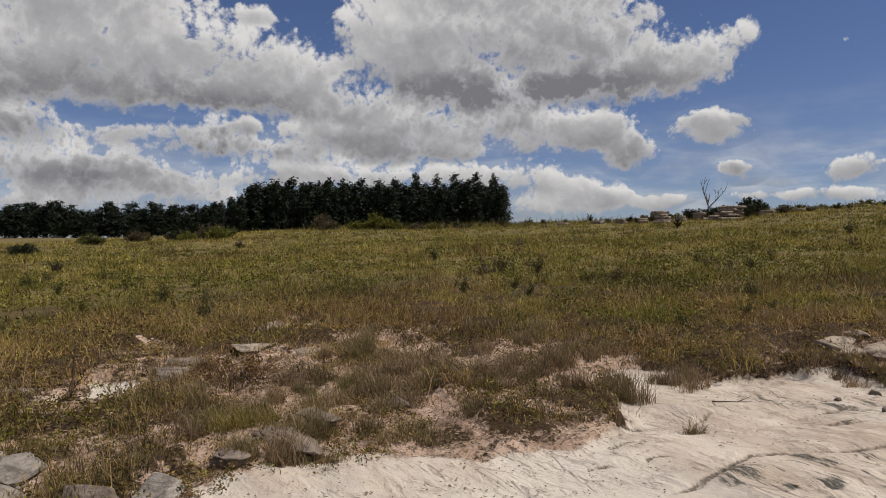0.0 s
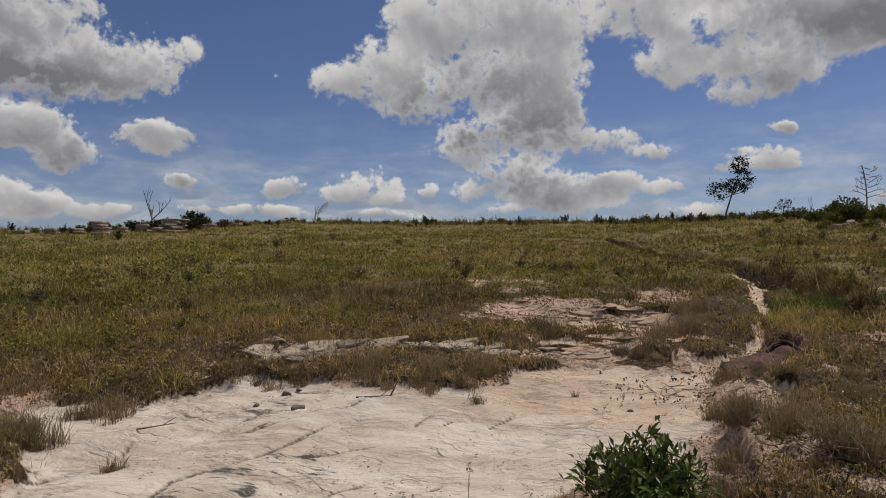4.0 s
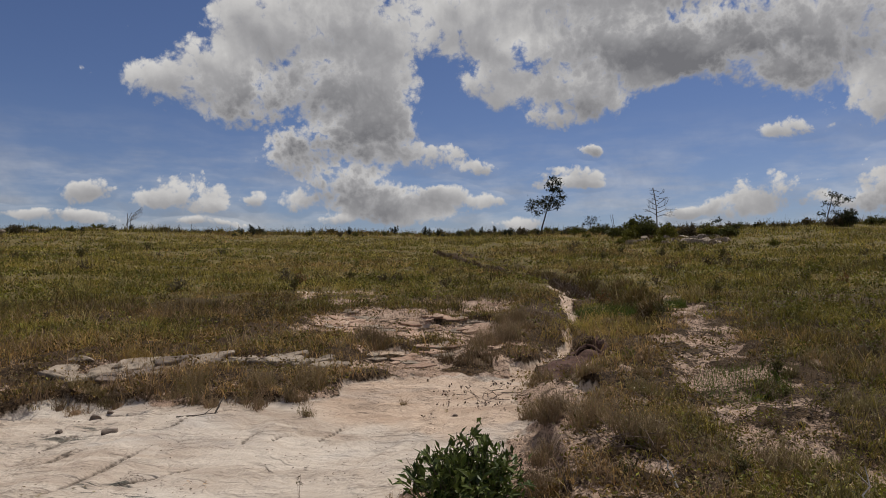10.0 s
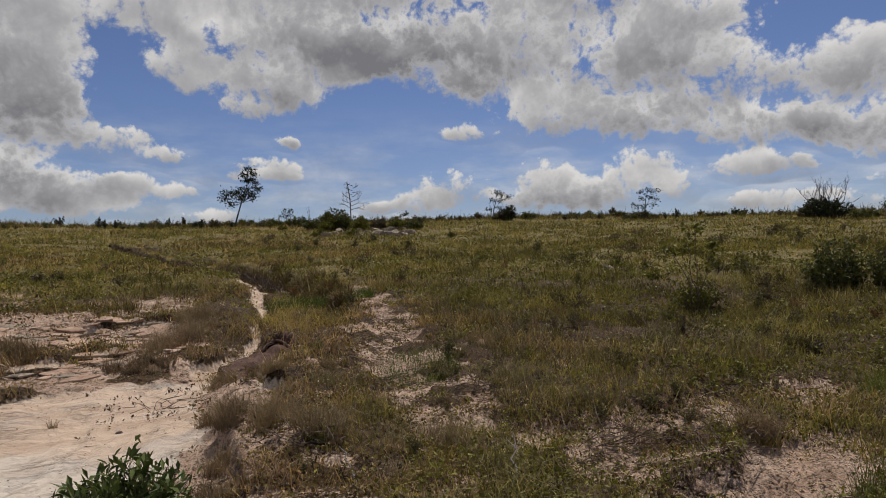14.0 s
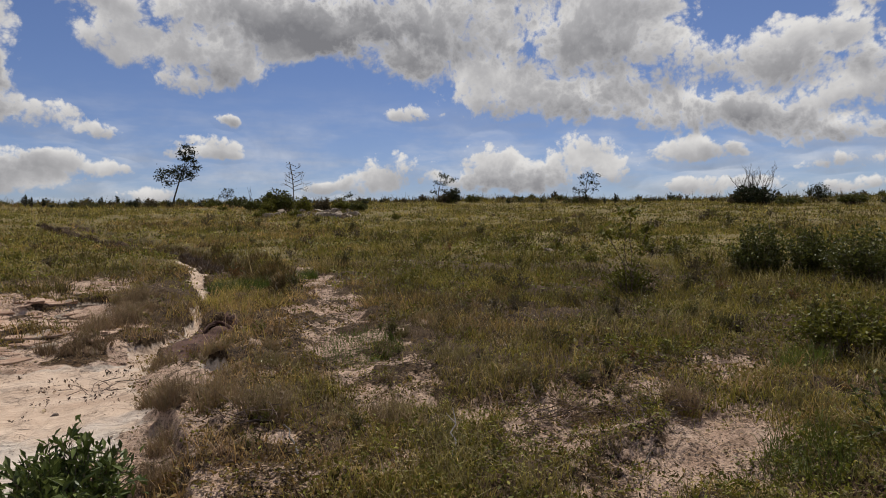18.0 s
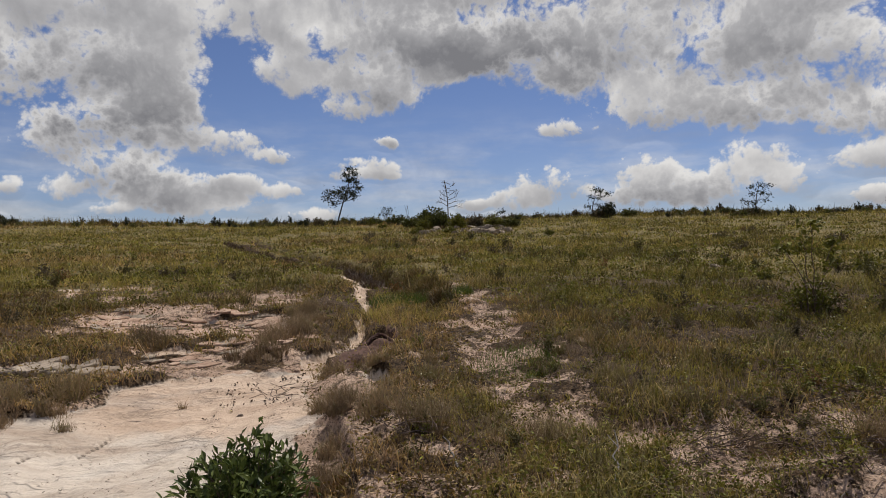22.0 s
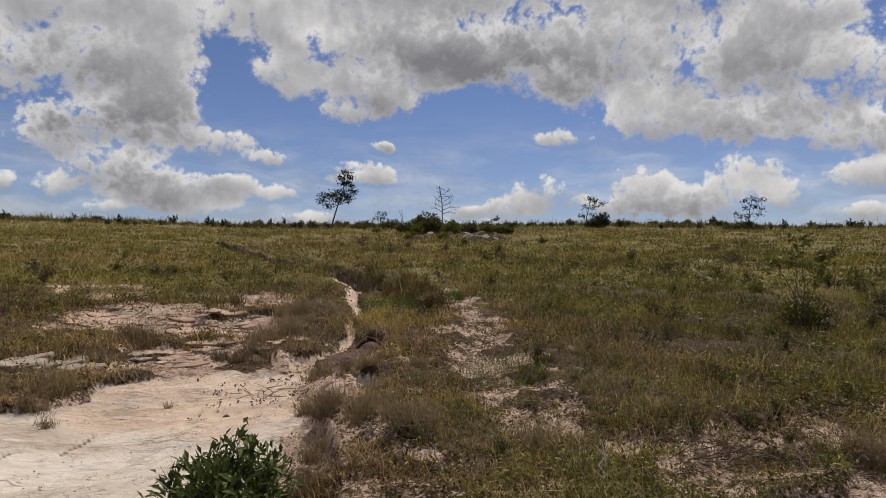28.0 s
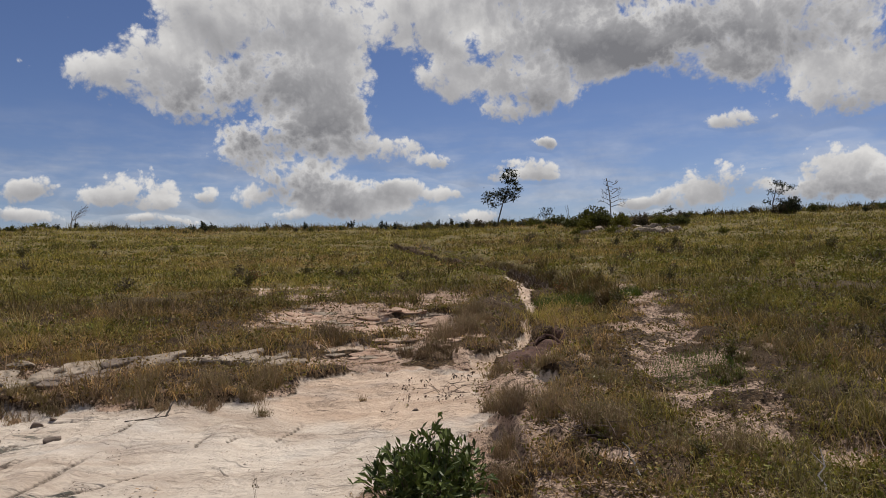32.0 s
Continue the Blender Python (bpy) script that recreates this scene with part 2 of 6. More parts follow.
def build_sky():
    world = bpy.data.worlds.new("sky")
    scene.world = world
    world.use_nodes = True
    tree = world.node_tree
    tree.nodes.clear()
    way = wire(tree, "ShaderNodeTexCoord").outputs["Generated"]
    sep = wire(tree, "ShaderNodeSeparateXYZ", i_0=way)
    az = maths(tree, "MULTIPLY", maths(tree, "ARCTAN2", sep.outputs[0], sep.outputs[1]), 57.2958)
    el = maths(tree, "MULTIPLY", maths(tree, "ARCSINE", sep.outputs[2]), 57.2958)
    flat = wire(tree, "ShaderNodeCombineXYZ", i_0=az, i_1=el).outputs[0]
    # the billowing of the outlines
    warp = vmath(tree, "SUBTRACT", noise_at(tree, flat, 0.16, 2.0, 0.5).outputs["Color"], (0.5, 0.5, 0.5))
    place = vmath(tree, "MULTIPLY_ADD", warp, (2.2, 1.7, 0), flat)
    fine = noise_at(tree, place, 0.42, 5.0, 0.52).outputs[0]
    puff = wire(tree, "ShaderNodeTexVoronoi", feature="SMOOTH_F1", i_Vector=place, i_Scale=0.42, i_Detail=2.5, i_Roughness=0.55, i_Lacunarity=2.2, i_Smoothness=0.5).outputs[0]
    knob = wire(tree, "ShaderNodeTexVoronoi", feature="SMOOTH_F1", i_Vector=place, i_Scale=1.15, i_Detail=2.0, i_Roughness=0.6, i_Lacunarity=2.3, i_Smoothness=0.35).outputs[0]
    total, tilt = 0.0, (0, 0, 0)
    for a, e, w, h, g in CLOUDS:
        here = vmath(tree, "MULTIPLY_ADD", tilt, (1e-9, 1e-9, 1e-9), place)
        q = vmath(tree, "MULTIPLY_ADD", here, (1 / w, 1 / h, 0), (-a / w, -e / h, g))
        f = maths(tree, "SUBTRACT", 1.0 + g * g, vmath(tree, "DOT_PRODUCT", q, q), clamp=True)
        weight = maths(tree, "MULTIPLY", f, f)
        tilt = vmath(tree, "MULTIPLY_ADD", q, weight, tilt)
        total = maths(tree, "ADD", weight, total)
    field = maths(tree, "SQRT", total)
    mean = vmath(tree, "DIVIDE", tilt, wire(tree, "ShaderNodeCombineXYZ", i_0=maths(tree, "ADD", total, 0.02), i_1=maths(tree, "ADD", total, 0.02), i_2=maths(tree, "ADD", total, 0.02)).outputs[0])
    belly = wire(tree, "ShaderNodeSeparateXYZ", i_0=mean)
    wisp = noise_at(tree, place, 1.7, 4.0, 0.6).outputs[0]
    rough = maths(tree, "ADD", maths(tree, "MULTIPLY", maths(tree, "SUBTRACT", fine, 0.5), 0.7), maths(tree, "MULTIPLY", maths(tree, "SUBTRACT", 0.5, puff), 0.6))
    rough = maths(tree, "ADD", rough, maths(tree, "MULTIPLY", maths(tree, "SUBTRACT", 0.72, knob), 0.42))
    body = maths(tree, "ADD", maths(tree, "ADD", field, rough), maths(tree, "MULTIPLY", maths(tree, "SUBTRACT", wisp, 0.5), 0.42))
    soft = maths(tree, "MULTIPLY", maths(tree, "MULTIPLY", belly.outputs[1], -0.5, clamp=True), 0.6)
    cover = ramp(tree, body, 0.1, maths(tree, "ADD", soft, 0.56))
    # thin high veils
    veil = ramp(tree, noise_at(tree, vmath(tree, "MULTIPLY", flat, (0.25, 1.0, 1)), 0.45, 4.0, 0.6).outputs[0], 0.36, 0.7, 0.05, 0.55)
    low = ramp(tree, el, 14.0, 3.0, 0.0, 1.0)
    cover = maths(tree, "MAXIMUM", cover, maths(tree, "MULTIPLY", veil, low))
    # bright crowns, grey bellies
    shade = maths(tree, "MULTIPLY", belly.outputs[2], ramp(tree, body, 0.35, 1.1, 0.0, 1.15))
    shade = maths(tree, "ADD", shade, maths(tree, "MULTIPLY", belly.outputs[1], -0.55))
    billow = noise_at(tree, vmath(tree, "ADD", place, (0.35, 0.9, 0)), 0.33, 4.0, 0.5).outputs[0]
    shade = maths(tree, "ADD", shade, maths(tree, "MULTIPLY", maths(tree, "SUBTRACT", billow, 0.5), 0.36))
    over = noise_at(tree, vmath(tree, "ADD", place, (0.3, 1.0, 0)), 0.3, 2.5, 0.45).outputs[0]
    under = noise_at(tree, place, 0.3, 2.5, 0.45).outputs[0]
    shade = maths(tree, "ADD", shade, maths(tree, "MULTIPLY", maths(tree, "SUBTRACT", over, under), 0.6))
    wisp_over = noise_at(tree, vmath(tree, "ADD", place, (0.08, 0.22, 0)), 1.7, 4.0, 0.6).outputs[0]
    shade = maths(tree, "ADD", shade, maths(tree, "MULTIPLY", maths(tree, "SUBTRACT", wisp_over, wisp), 0.16))
    shade = maths(tree, "ADD", shade, maths(tree, "MULTIPLY", maths(tree, "ADD", maths(tree, "SUBTRACT", puff, 0.42), maths(tree, "MULTIPLY", maths(tree, "SUBTRACT", knob, 0.75), 0.6)), 0.2))
    tone = wire(tree, "ShaderNodeValToRGB", i_0=maths(tree, "ADD", shade, 0.08, clamp=True))
    marks = tone.color_ramp.elements
    marks[0].position, marks[0].color = 0.0, (7.4, 7.25, 7.1, 1)
    marks[1].position, marks[1].color = 1.0, (2.0, 2.0, 2.15, 1)
    mid = marks.new(0.42)
    mid.color = (4.35, 4.3, 4.4, 1)
    sky = wire(tree, "ShaderNodeTexSky")
    sky.sky_type, sky.sun_disc = "NISHITA", False
    sky.sun_elevation, sky.sun_rotation = radians(SUN_EL), radians(SUN_AZ)
    sky.altitude, sky.air_density, sky.dust_density, sky.ozone_density = 1100.0, 1.0, 0.7, 2.0
    blue = blend(tree, 1.0, sky.outputs[0], SKY_GAIN, "MULTIPLY")
    mixed = blend(tree, cover, blue, tone.outputs[0])
    back = wire(tree, "ShaderNodeBackground", i_Color=mixed, i_Strength=0.1)
    out = wire(tree, "ShaderNodeOutputWorld")
    tree.links.new(back.outputs[0], out.inputs[0])


SKY_GAIN = (0.55, 0.57, 0.72)
build_sky()
sun = new("sun", bpy.data.lights.new("sun", "SUN"))
sun.data.energy, sun.data.angle, sun.data.color = 4.6, radians(0.6), (1.0, 0.95, 0.87)
sun.matrix_world = look((math.sin(radians(SUN_AZ)) * math.cos(radians(SUN_EL)) * 60, math.cos(radians(SUN_AZ)) * math.cos(radians(SUN_EL)) * 60, math.sin(radians(SUN_EL)) * 60), (0, 0, 0))

# ---- materials ----


def material(name):
    m = bpy.data.materials.new(name)
    m.use_nodes = True
    tree = m.node_tree
    tree.nodes.clear()
    return m, tree


def finish(tree, colour, rough=0.9, bump=None, strength=0.3, distance=0.02, spec=0.3, translucent=0.0):
    """Ends a material: a Principled surface, with bump and a share of light let through."""
    p = wire(tree, "ShaderNodeBsdfPrincipled", i_Roughness=rough)
    p.inputs["Specular IOR Level"].default_value = spec
    if isinstance(colour, bpy.types.NodeSocket):
        tree.links.new(colour, p.inputs["Base Color"])
    else:
        p.inputs["Base Color"].default_value = (*colour, 1)
    if bump is not None:
        b = wire(tree, "ShaderNodeBump", i_Strength=strength, i_Distance=distance, i_Height=bump)
        tree.links.new(b.outputs[0], p.inputs["Normal"])
    end = p.outputs[0]
    if translucent:
        t = wire(tree, "ShaderNodeBsdfTranslucent")
        if isinstance(colour, bpy.types.NodeSocket):
            tree.links.new(colour, t.inputs[0])
        else:
            t.inputs[0].default_value = (*colour, 1)
        mix = wire(tree, "ShaderNodeMixShader", i_0=translucent)
        tree.links.new(end, mix.inputs[1])
        tree.links.new(t.outputs[0], mix.inputs[2])
        end = mix.outputs[0]
    out = wire(tree, "ShaderNodeOutputMaterial")
    tree.links.new(end, out.inputs[0])


def attr(tree, name):
    return wire(tree, "ShaderNodeAttribute", attribute_name=name).outputs["Fac"]


def ground_material():
    m, tree = material("ground")
    pos = wire(tree, "ShaderNodeNewGeometry").outputs["Position"]
    big = noise_at(tree, pos, 0.35, 4.0, 0.6).outputs[0]
    mid = noise_at(tree, pos, 3.0, 5.0, 0.6).outputs[0]
    fine = noise_at(tree, pos, 28.0, 4.0, 0.65).outputs[0]
    grain = noise_at(tree, pos, 160.0, 3.0, 0.7).outputs[0]
    # thatch and soil under the grass, near-black to paint in the shade between tufts
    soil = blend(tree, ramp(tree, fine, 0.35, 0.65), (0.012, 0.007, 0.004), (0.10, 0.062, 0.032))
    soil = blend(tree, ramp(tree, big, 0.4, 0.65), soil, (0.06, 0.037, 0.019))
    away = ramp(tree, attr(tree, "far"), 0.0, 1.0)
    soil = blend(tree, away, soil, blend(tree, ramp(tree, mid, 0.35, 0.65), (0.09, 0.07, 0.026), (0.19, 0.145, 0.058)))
    # bare pinkish soil with leaf litter
    pink = blend(tree, ramp(tree, mid, 0.3, 0.7), (0.32, 0.21, 0.145), (0.51, 0.37, 0.275))
    litter = ramp(tree, noise_at(tree, pos, 10.0, 6.0, 0.76, 0.8).outputs[0], 0.5, 0.57)
    spots = ramp(tree, noise_at(tree, pos, 2.2, 3.0).outputs[0], 0.35, 0.7)
    pink = blend(tree, maths(tree, "MULTIPLY", litter, maths(tree, "ADD", maths(tree, "MULTIPLY", spots, 0.6), 0.35)), pink, (0.05, 0.03, 0.02))
    col = blend(tree, ramp(tree, maths(tree, "ADD", attr(tree, "bare"), maths(tree, "ADD", maths(tree, "MULTIPLY", maths(tree, "SUBTRACT", fine, 0.5), 1.0), maths(tree, "MULTIPLY", maths(tree, "SUBTRACT", mid, 0.5), 1.3))), 0.42, 0.62), soil, pink)
    # red weathered rock and soil
    red = blend(tree, ramp(tree, mid, 0.3, 0.7), (0.33, 0.215, 0.15), (0.5, 0.37, 0.28))
    red = blend(tree, ramp(tree, noise_at(tree, pos, 17.0, 6.0, 0.75, 0.6).outputs[0], 0.5, 0.58), red, (0.05, 0.026, 0.018))
    col = blend(tree, ramp(tree, maths(tree, "ADD", attr(tree, "red"), maths(tree, "ADD", maths(tree, "MULTIPLY", maths(tree, "SUBTRACT", fine, 0.5), 0.9), maths(tree, "MULTIPLY", maths(tree, "SUBTRACT", mid, 0.5), 1.0))), 0.4, 0.62), col, red)
    # pale washed sand in thin sheets
    turned = wire(tree, "ShaderNodeMapping", i_Vector=pos)
    turned.inputs["Rotation"].default_value = (0, 0, radians(-66))
    turned.inputs["Scale"].default_value = (0.55, 2.3, 1.0)
    flow = noise_at(tree, turned.outputs[0], 1.6, 6.0, 0.6, 0.6).outputs[0]
    sand = blend(tree, ramp(tree, flow, 0.3, 0.7), (0.39, 0.305, 0.235), (0.60, 0.515, 0.425))
    sand = blend(tree, ramp(tree, big, 0.45, 0.7), sand, (0.60, 0.53, 0.45))
    sand = blend(tree, ramp(tree, attr(tree, "yellow"), 0.2, 0.9), sand, blend(tree, ramp(tree, flow, 0.3, 0.7), (0.39, 0.28, 0.2), (0.56, 0.43, 0.325)))
    sheet = maths(tree, "FRACT", maths(tree, "MULTIPLY", noise_at(tree, turned.outputs[0], 0.85, 4.0, 0.55, 0.7).outputs[0], 7.0))
    vein = maths(tree, "MULTIPLY", ramp(tree, sheet, 0.1, 0.0), ramp(tree, mid, 0.5, 0.66))
    sand = blend(tree, maths(tree, "MULTIPLY", vein, 0.3), sand, (0.09, 0.062, 0.045))
    drawn = vmath(tree, "MULTIPLY", turned.outputs[0], (0.5, 1.6, 1.0))
    streak = noise_at(tree, drawn, 4.2, 5.0, 0.62, 0.9).outputs[0]
    ridge = ramp(tree, maths(tree, "ABSOLUTE", maths(tree, "SUBTRACT", streak, 0.5)), 0.028, 0.004)
    broken = ramp(tree, noise_at(tree, pos, 2.6, 4.0, 0.6).outputs[0], 0.44, 0.62)
    ridge = maths(tree, "MULTIPLY", ridge, broken)
    sand = blend(tree, maths(tree, "MULTIPLY", ridge, 0.34), sand, (0.17, 0.13, 0.1))
    sand = blend(tree, ramp(tree, noise_at(tree, drawn, 1.3, 3.0, 0.5).outputs[0], 0.55, 0.75, 0.0, 0.5), sand, (0.44, 0.4, 0.36))
    crust = maths(tree, "MULTIPLY", ramp(tree, attr(tree, "crust"), 0.2, 0.8), ramp(tree, noise_at(tree, turned.outputs[0], 6.0, 6.0, 0.75).outputs[0], 0.5, 0.6))
    sand = blend(tree, crust, sand, (0.09, 0.085, 0.07))
    sand = blend(tree, maths(tree, "MULTIPLY", ramp(tree, attr(tree, "crack"), 0.25, 0.8), ramp(tree, fine, 0.3, 0.6, 0.2, 0.85)), sand, (0.055, 0.04, 0.03))
    crumbs = ramp(tree, noise_at(tree, pos, 34.0, 3.0, 0.6).outputs[0], 0.69, 0.75)
    sand = blend(tree, maths(tree, "MULTIPLY", crumbs, 0.6), sand, (0.2, 0.15, 0.11))
    col = blend(tree, ramp(tree, maths(tree, "ADD", attr(tree, "sand"), maths(tree, "ADD", maths(tree, "MULTIPLY", maths(tree, "SUBTRACT", fine, 0.5), 0.6), maths(tree, "MULTIPLY", maths(tree, "SUBTRACT", mid, 0.5), 0.9))), 0.34, 0.66), col, sand)
    # damp dark earth of the ruts and the washed-out bank
    mud = blend(tree, ramp(tree, fine, 0.3, 0.7), (0.014, 0.008, 0.004), (0.12, 0.072, 0.036))
    col = blend(tree, ramp(tree, maths(tree, "ADD", attr(tree, "mud"), maths(tree, "MULTIPLY", maths(tree, "SUBTRACT", fine, 0.5), 0.35)), 0.4, 0.6), col, mud)
    loose = maths(tree, "SUBTRACT", 1.0, maths(tree, "MULTIPLY", attr(tree, "sand"), 0.45))
    height = maths(tree, "MULTIPLY", maths(tree, "ADD", maths(tree, "MULTIPLY", fine, 0.7), maths(tree, "MULTIPLY", grain, 0.25)), loose)
    height = maths(tree, "ADD", height, maths(tree, "MULTIPLY", maths(tree, "MULTIPLY", ramp(tree, sheet, 0.0, 0.22), maths(tree, "MULTIPLY", attr(tree, "sand"), broken)), 0.4))
    height = maths(tree, "ADD", height, maths(tree, "MULTIPLY", maths(tree, "SUBTRACT", streak, maths(tree, "MULTIPLY", ridge, 0.25)), maths(tree, "MULTIPLY", attr(tree, "sand"), 0.9)))
    height = maths(tree, "SUBTRACT", height, maths(tree, "MULTIPLY", vein, 0.3))
    finish(tree, col, 0.93, height, 0.75, 0.05, 0.15)
    return m


def blade_material(name, dry, green, tip, through_share=0.3):
    """Grass blades: each takes its tint from its own place in the sward, paler towards the tip."""
    m, tree = material(name)
    tint, high, vigour = attr(tree, "tint"), attr(tree, "high"), attr(tree, "vigour")
    isl = wire(tree, "ShaderNodeNewGeometry").outputs["Random Per Island"]
    col = blend(tree, ramp(tree, tint, 0.1, 0.9, smooth=False), dry, green)
    col = blend(tree, maths(tree, "MULTIPLY", high, 0.42), col, tip)
    col = blend(tree, ramp(tree, isl, 0.0, 1.0, 0.0, 0.5, False), col, tuple(0.34 * c for c in dry))
    col = vmath(tree, "MULTIPLY", col, wire(tree, "ShaderNodeCombineXYZ", i_0=vigour, i_1=vigour, i_2=vigour).outputs[0])
    finish(tree, col, 0.65, spec=0.25, translucent=through_share)
    return m


def leaf_material(name, a, b, rough=0.55, through_share=0.25, spec=0.2):
    m, tree = material(name)
    isl = wire(tree, "ShaderNodeNewGeometry").outputs["Random Per Island"]
    pos = wire(tree, "ShaderNodeNewGeometry").outputs["Position"]
    col = blend(tree, isl, a, b)
    col = blend(tree, ramp(tree, noise_at(tree, pos, 3.0, 3.0).outputs[0], 0.4, 0.7, 0.0, 0.5), col, tuple(0.6 * c for c in a))
    finish(tree, col, rough, spec=spec, translucent=through_share)
    return m


def bark_material(name, a, b):
    m, tree = material(name)
    pos = wire(tree, "ShaderNodeNewGeometry").outputs["Position"]
    n = noise_at(tree, vmath(tree, "MULTIPLY", pos, (1, 1, 0.25)), 30.0, 5.0, 0.65).outputs[0]
    finish(tree, blend(tree, ramp(tree, n, 0.3, 0.7), a, b), 0.9, n, 0.6, 0.01, 0.2)
    return m


def stone_material(name, a, b, dark, lichen=0.5):
    m, tree = material(name)
    pos = wire(tree, "ShaderNodeNewGeometry").outputs["Position"]
    layers = noise_at(tree, vmath(tree, "MULTIPLY", pos, (0.7, 0.7, 6.0)), 7.0, 5.0, 0.65, 0.4).outputs[0]
    blotch = noise_at(tree, pos, 9.0, 6.0, 0.7).outputs[0]
    fine = noise_at(tree, pos, 70.0, 4.0, 0.7).outputs[0]
    own = wire(tree, "ShaderNodeObjectInfo").outputs["Random"]
    col = blend(tree, ramp(tree, layers, 0.3, 0.7), a, b)
    col = blend(tree, maths(tree, "MULTIPLY", ramp(tree, blotch, 0.5, 0.62), lichen), col, dark)
    col = blend(tree, maths(tree, "MULTIPLY", own, 0.35), col, tuple(0.55 * c for c in a))
    finish(tree, col, 0.9, maths(tree, "ADD", maths(tree, "MULTIPLY", layers, 1.0), maths(tree, "MULTIPLY", fine, 0.4)), 0.6, 0.02, 0.2)
    return m


GROUND = ground_material()
GRASS = blade_material("grass", (0.38, 0.225, 0.09), (0.225, 0.205, 0.024), (0.45, 0.345, 0.115))
STRAW = blade_material("dry_grass", (0.30, 0.19, 0.11), (0.175, 0.155, 0.035), (0.47, 0.37, 0.22))
DUSK = blade_material("dark_grass", (0.18, 0.11, 0.045), (0.10, 0.095, 0.012), (0.27, 0.2, 0.06), 0.25)
EARTH = stone_material("damp_earth", (0.072, 0.036, 0.026), (0.13, 0.072, 0.054), (0.03, 0.018, 0.012), 0.6)
HERB = blade_material("herb_leaf", (0.20, 0.11, 0.045), (0.125, 0.135, 0.012), (0.27, 0.25, 0.045), 0.25)
FLOWER = blade_material("flower_head", (0.42, 0.40, 0.28), (0.5, 0.48, 0.36), (0.55, 0.52, 0.35), 0.2)
LITTER = blade_material("leaf_litter", (0.06, 0.035, 0.024), (0.15, 0.095, 0.055), (0.20, 0.14, 0.09), 0.1)
FRESH = blade_material("fresh_grass", (0.115, 0.135, 0.022), (0.10, 0.165, 0.018), (0.21, 0.25, 0.05), 0.35)
LAUREL = leaf_material("laurel_leaf", (0.05, 0.072, 0.016), (0.15, 0.175, 0.042), 0.45, 0.2, 0.25)
SHRUB_LEAF = leaf_material("shrub_leaf", (0.048, 0.056, 0.014), (0.15, 0.15, 0.035), 0.5)
BRIGHT_LEAF = leaf_material("bright_leaf", (0.085, 0.085, 0.012), (0.20, 0.19, 0.032), 0.6)
HEATH_LEAF = leaf_material("heath_leaf", (0.07, 0.066, 0.02), (0.17, 0.15, 0.05), 0.6)
DULL_LEAF = leaf_material("dull_leaf", (0.065, 0.052, 0.026), (0.14, 0.11, 0.058), 0.6)
TREE_LEAF = leaf_material("tree_leaf", (0.022, 0.028, 0.012), (0.05, 0.058, 0.024), 0.5, 0.15)
GUM_LEAF = leaf_material("plantation_leaf", (0.012, 0.018, 0.010), (0.026, 0.035, 0.014), 0.6, 0.1)
DRY_LEAF = leaf_material("dry_leaf", (0.16, 0.08, 0.025), (0.24, 0.14, 0.05), 0.6)
TWIG = bark_material("twig", (0.09, 0.06, 0.045), (0.19, 0.14, 0.11))
BARK = bark_material("bark", (0.045, 0.036, 0.03), (0.10, 0.085, 0.07))
GREY_WOOD = bark_material("grey_wood", (0.12, 0.105, 0.095), (0.26, 0.235, 0.21))
GREY_STONE = stone_material("grey_stone", (0.17, 0.145, 0.12), (0.36, 0.315, 0.27), (0.06, 0.052, 0.045), 0.7)
PALE_STONE = stone_material("pale_stone", (0.24, 0.185, 0.135), (0.40, 0.325, 0.25), (0.06, 0.05, 0.04), 0.7)
DARK_STONE = stone_material("dark_stone", (0.13, 0.098, 0.078), (0.26, 0.205, 0.165), (0.04, 0.035, 0.03))
RED_STONE = stone_material("red_stone", (0.32, 0.195, 0.13), (0.5, 0.36, 0.265), (0.12, 0.07, 0.05), 0.4)

# ---- plan of the ground ----
TABLE = np.random.RandomState(7).rand(256, 256)


def lattice(x, y):
    xi, yi = np.floor(x).astype(int), np.floor(y).astype(int)
    fx, fy = x - xi, y - yi
    fx, fy = fx * fx * (3 - 2 * fx), fy * fy * (3 - 2 * fy)
    a, b, c, d = xi & 255, (xi + 1) & 255, yi & 255, (yi + 1) & 255
    return (TABLE[a, c] * (1 - fx) + TABLE[b, c] * fx) * (1 - fy) + (TABLE[a, d] * (1 - fx) + TABLE[b, d] * fx) * fy


def fbm(x, y, size, octaves=4, shift=0.0):
    """Fractal value noise in -1..1; size: metres of its largest features."""
    total, amp, norm = 0.0, 1.0, 0.0
    for k in range(octaves):
        total = total + amp * (lattice(x / size * 2**k + shift + 17.3 * k, y / size * 2**k + shift * 1.7 + 5.1 * k) * 2 - 1)
        norm += amp
        amp *= 0.5
    return total / norm * 1.5


def step(lo, hi, v):
    k = np.clip((v - lo) / (hi - lo), 0, 1)
    return k * k * (3 - 2 * k)


def off_line(x, y, *corners):
    """Distance from a line through the corners, and how far along it (0 to 1) the nearest place lies."""
    best, along, n = np.full(np.shape(x), 1e9), np.zeros(np.shape(x)), len(corners) - 1
    for i in range(n):
        (ax, ay), (bx, by) = corners[i], corners[i + 1]
        k = np.clip(((x - ax) * (bx - ax) + (y - ay) * (by - ay)) / ((bx - ax) ** 2 + (by - ay) ** 2), 0, 1)
        d = np.hypot(x - ax - k * (bx - ax), y - ay - k * (by - ay))
        along = np.where(d < best, (i + k) / n, along)
        best = np.minimum(best, d)
    return best, along


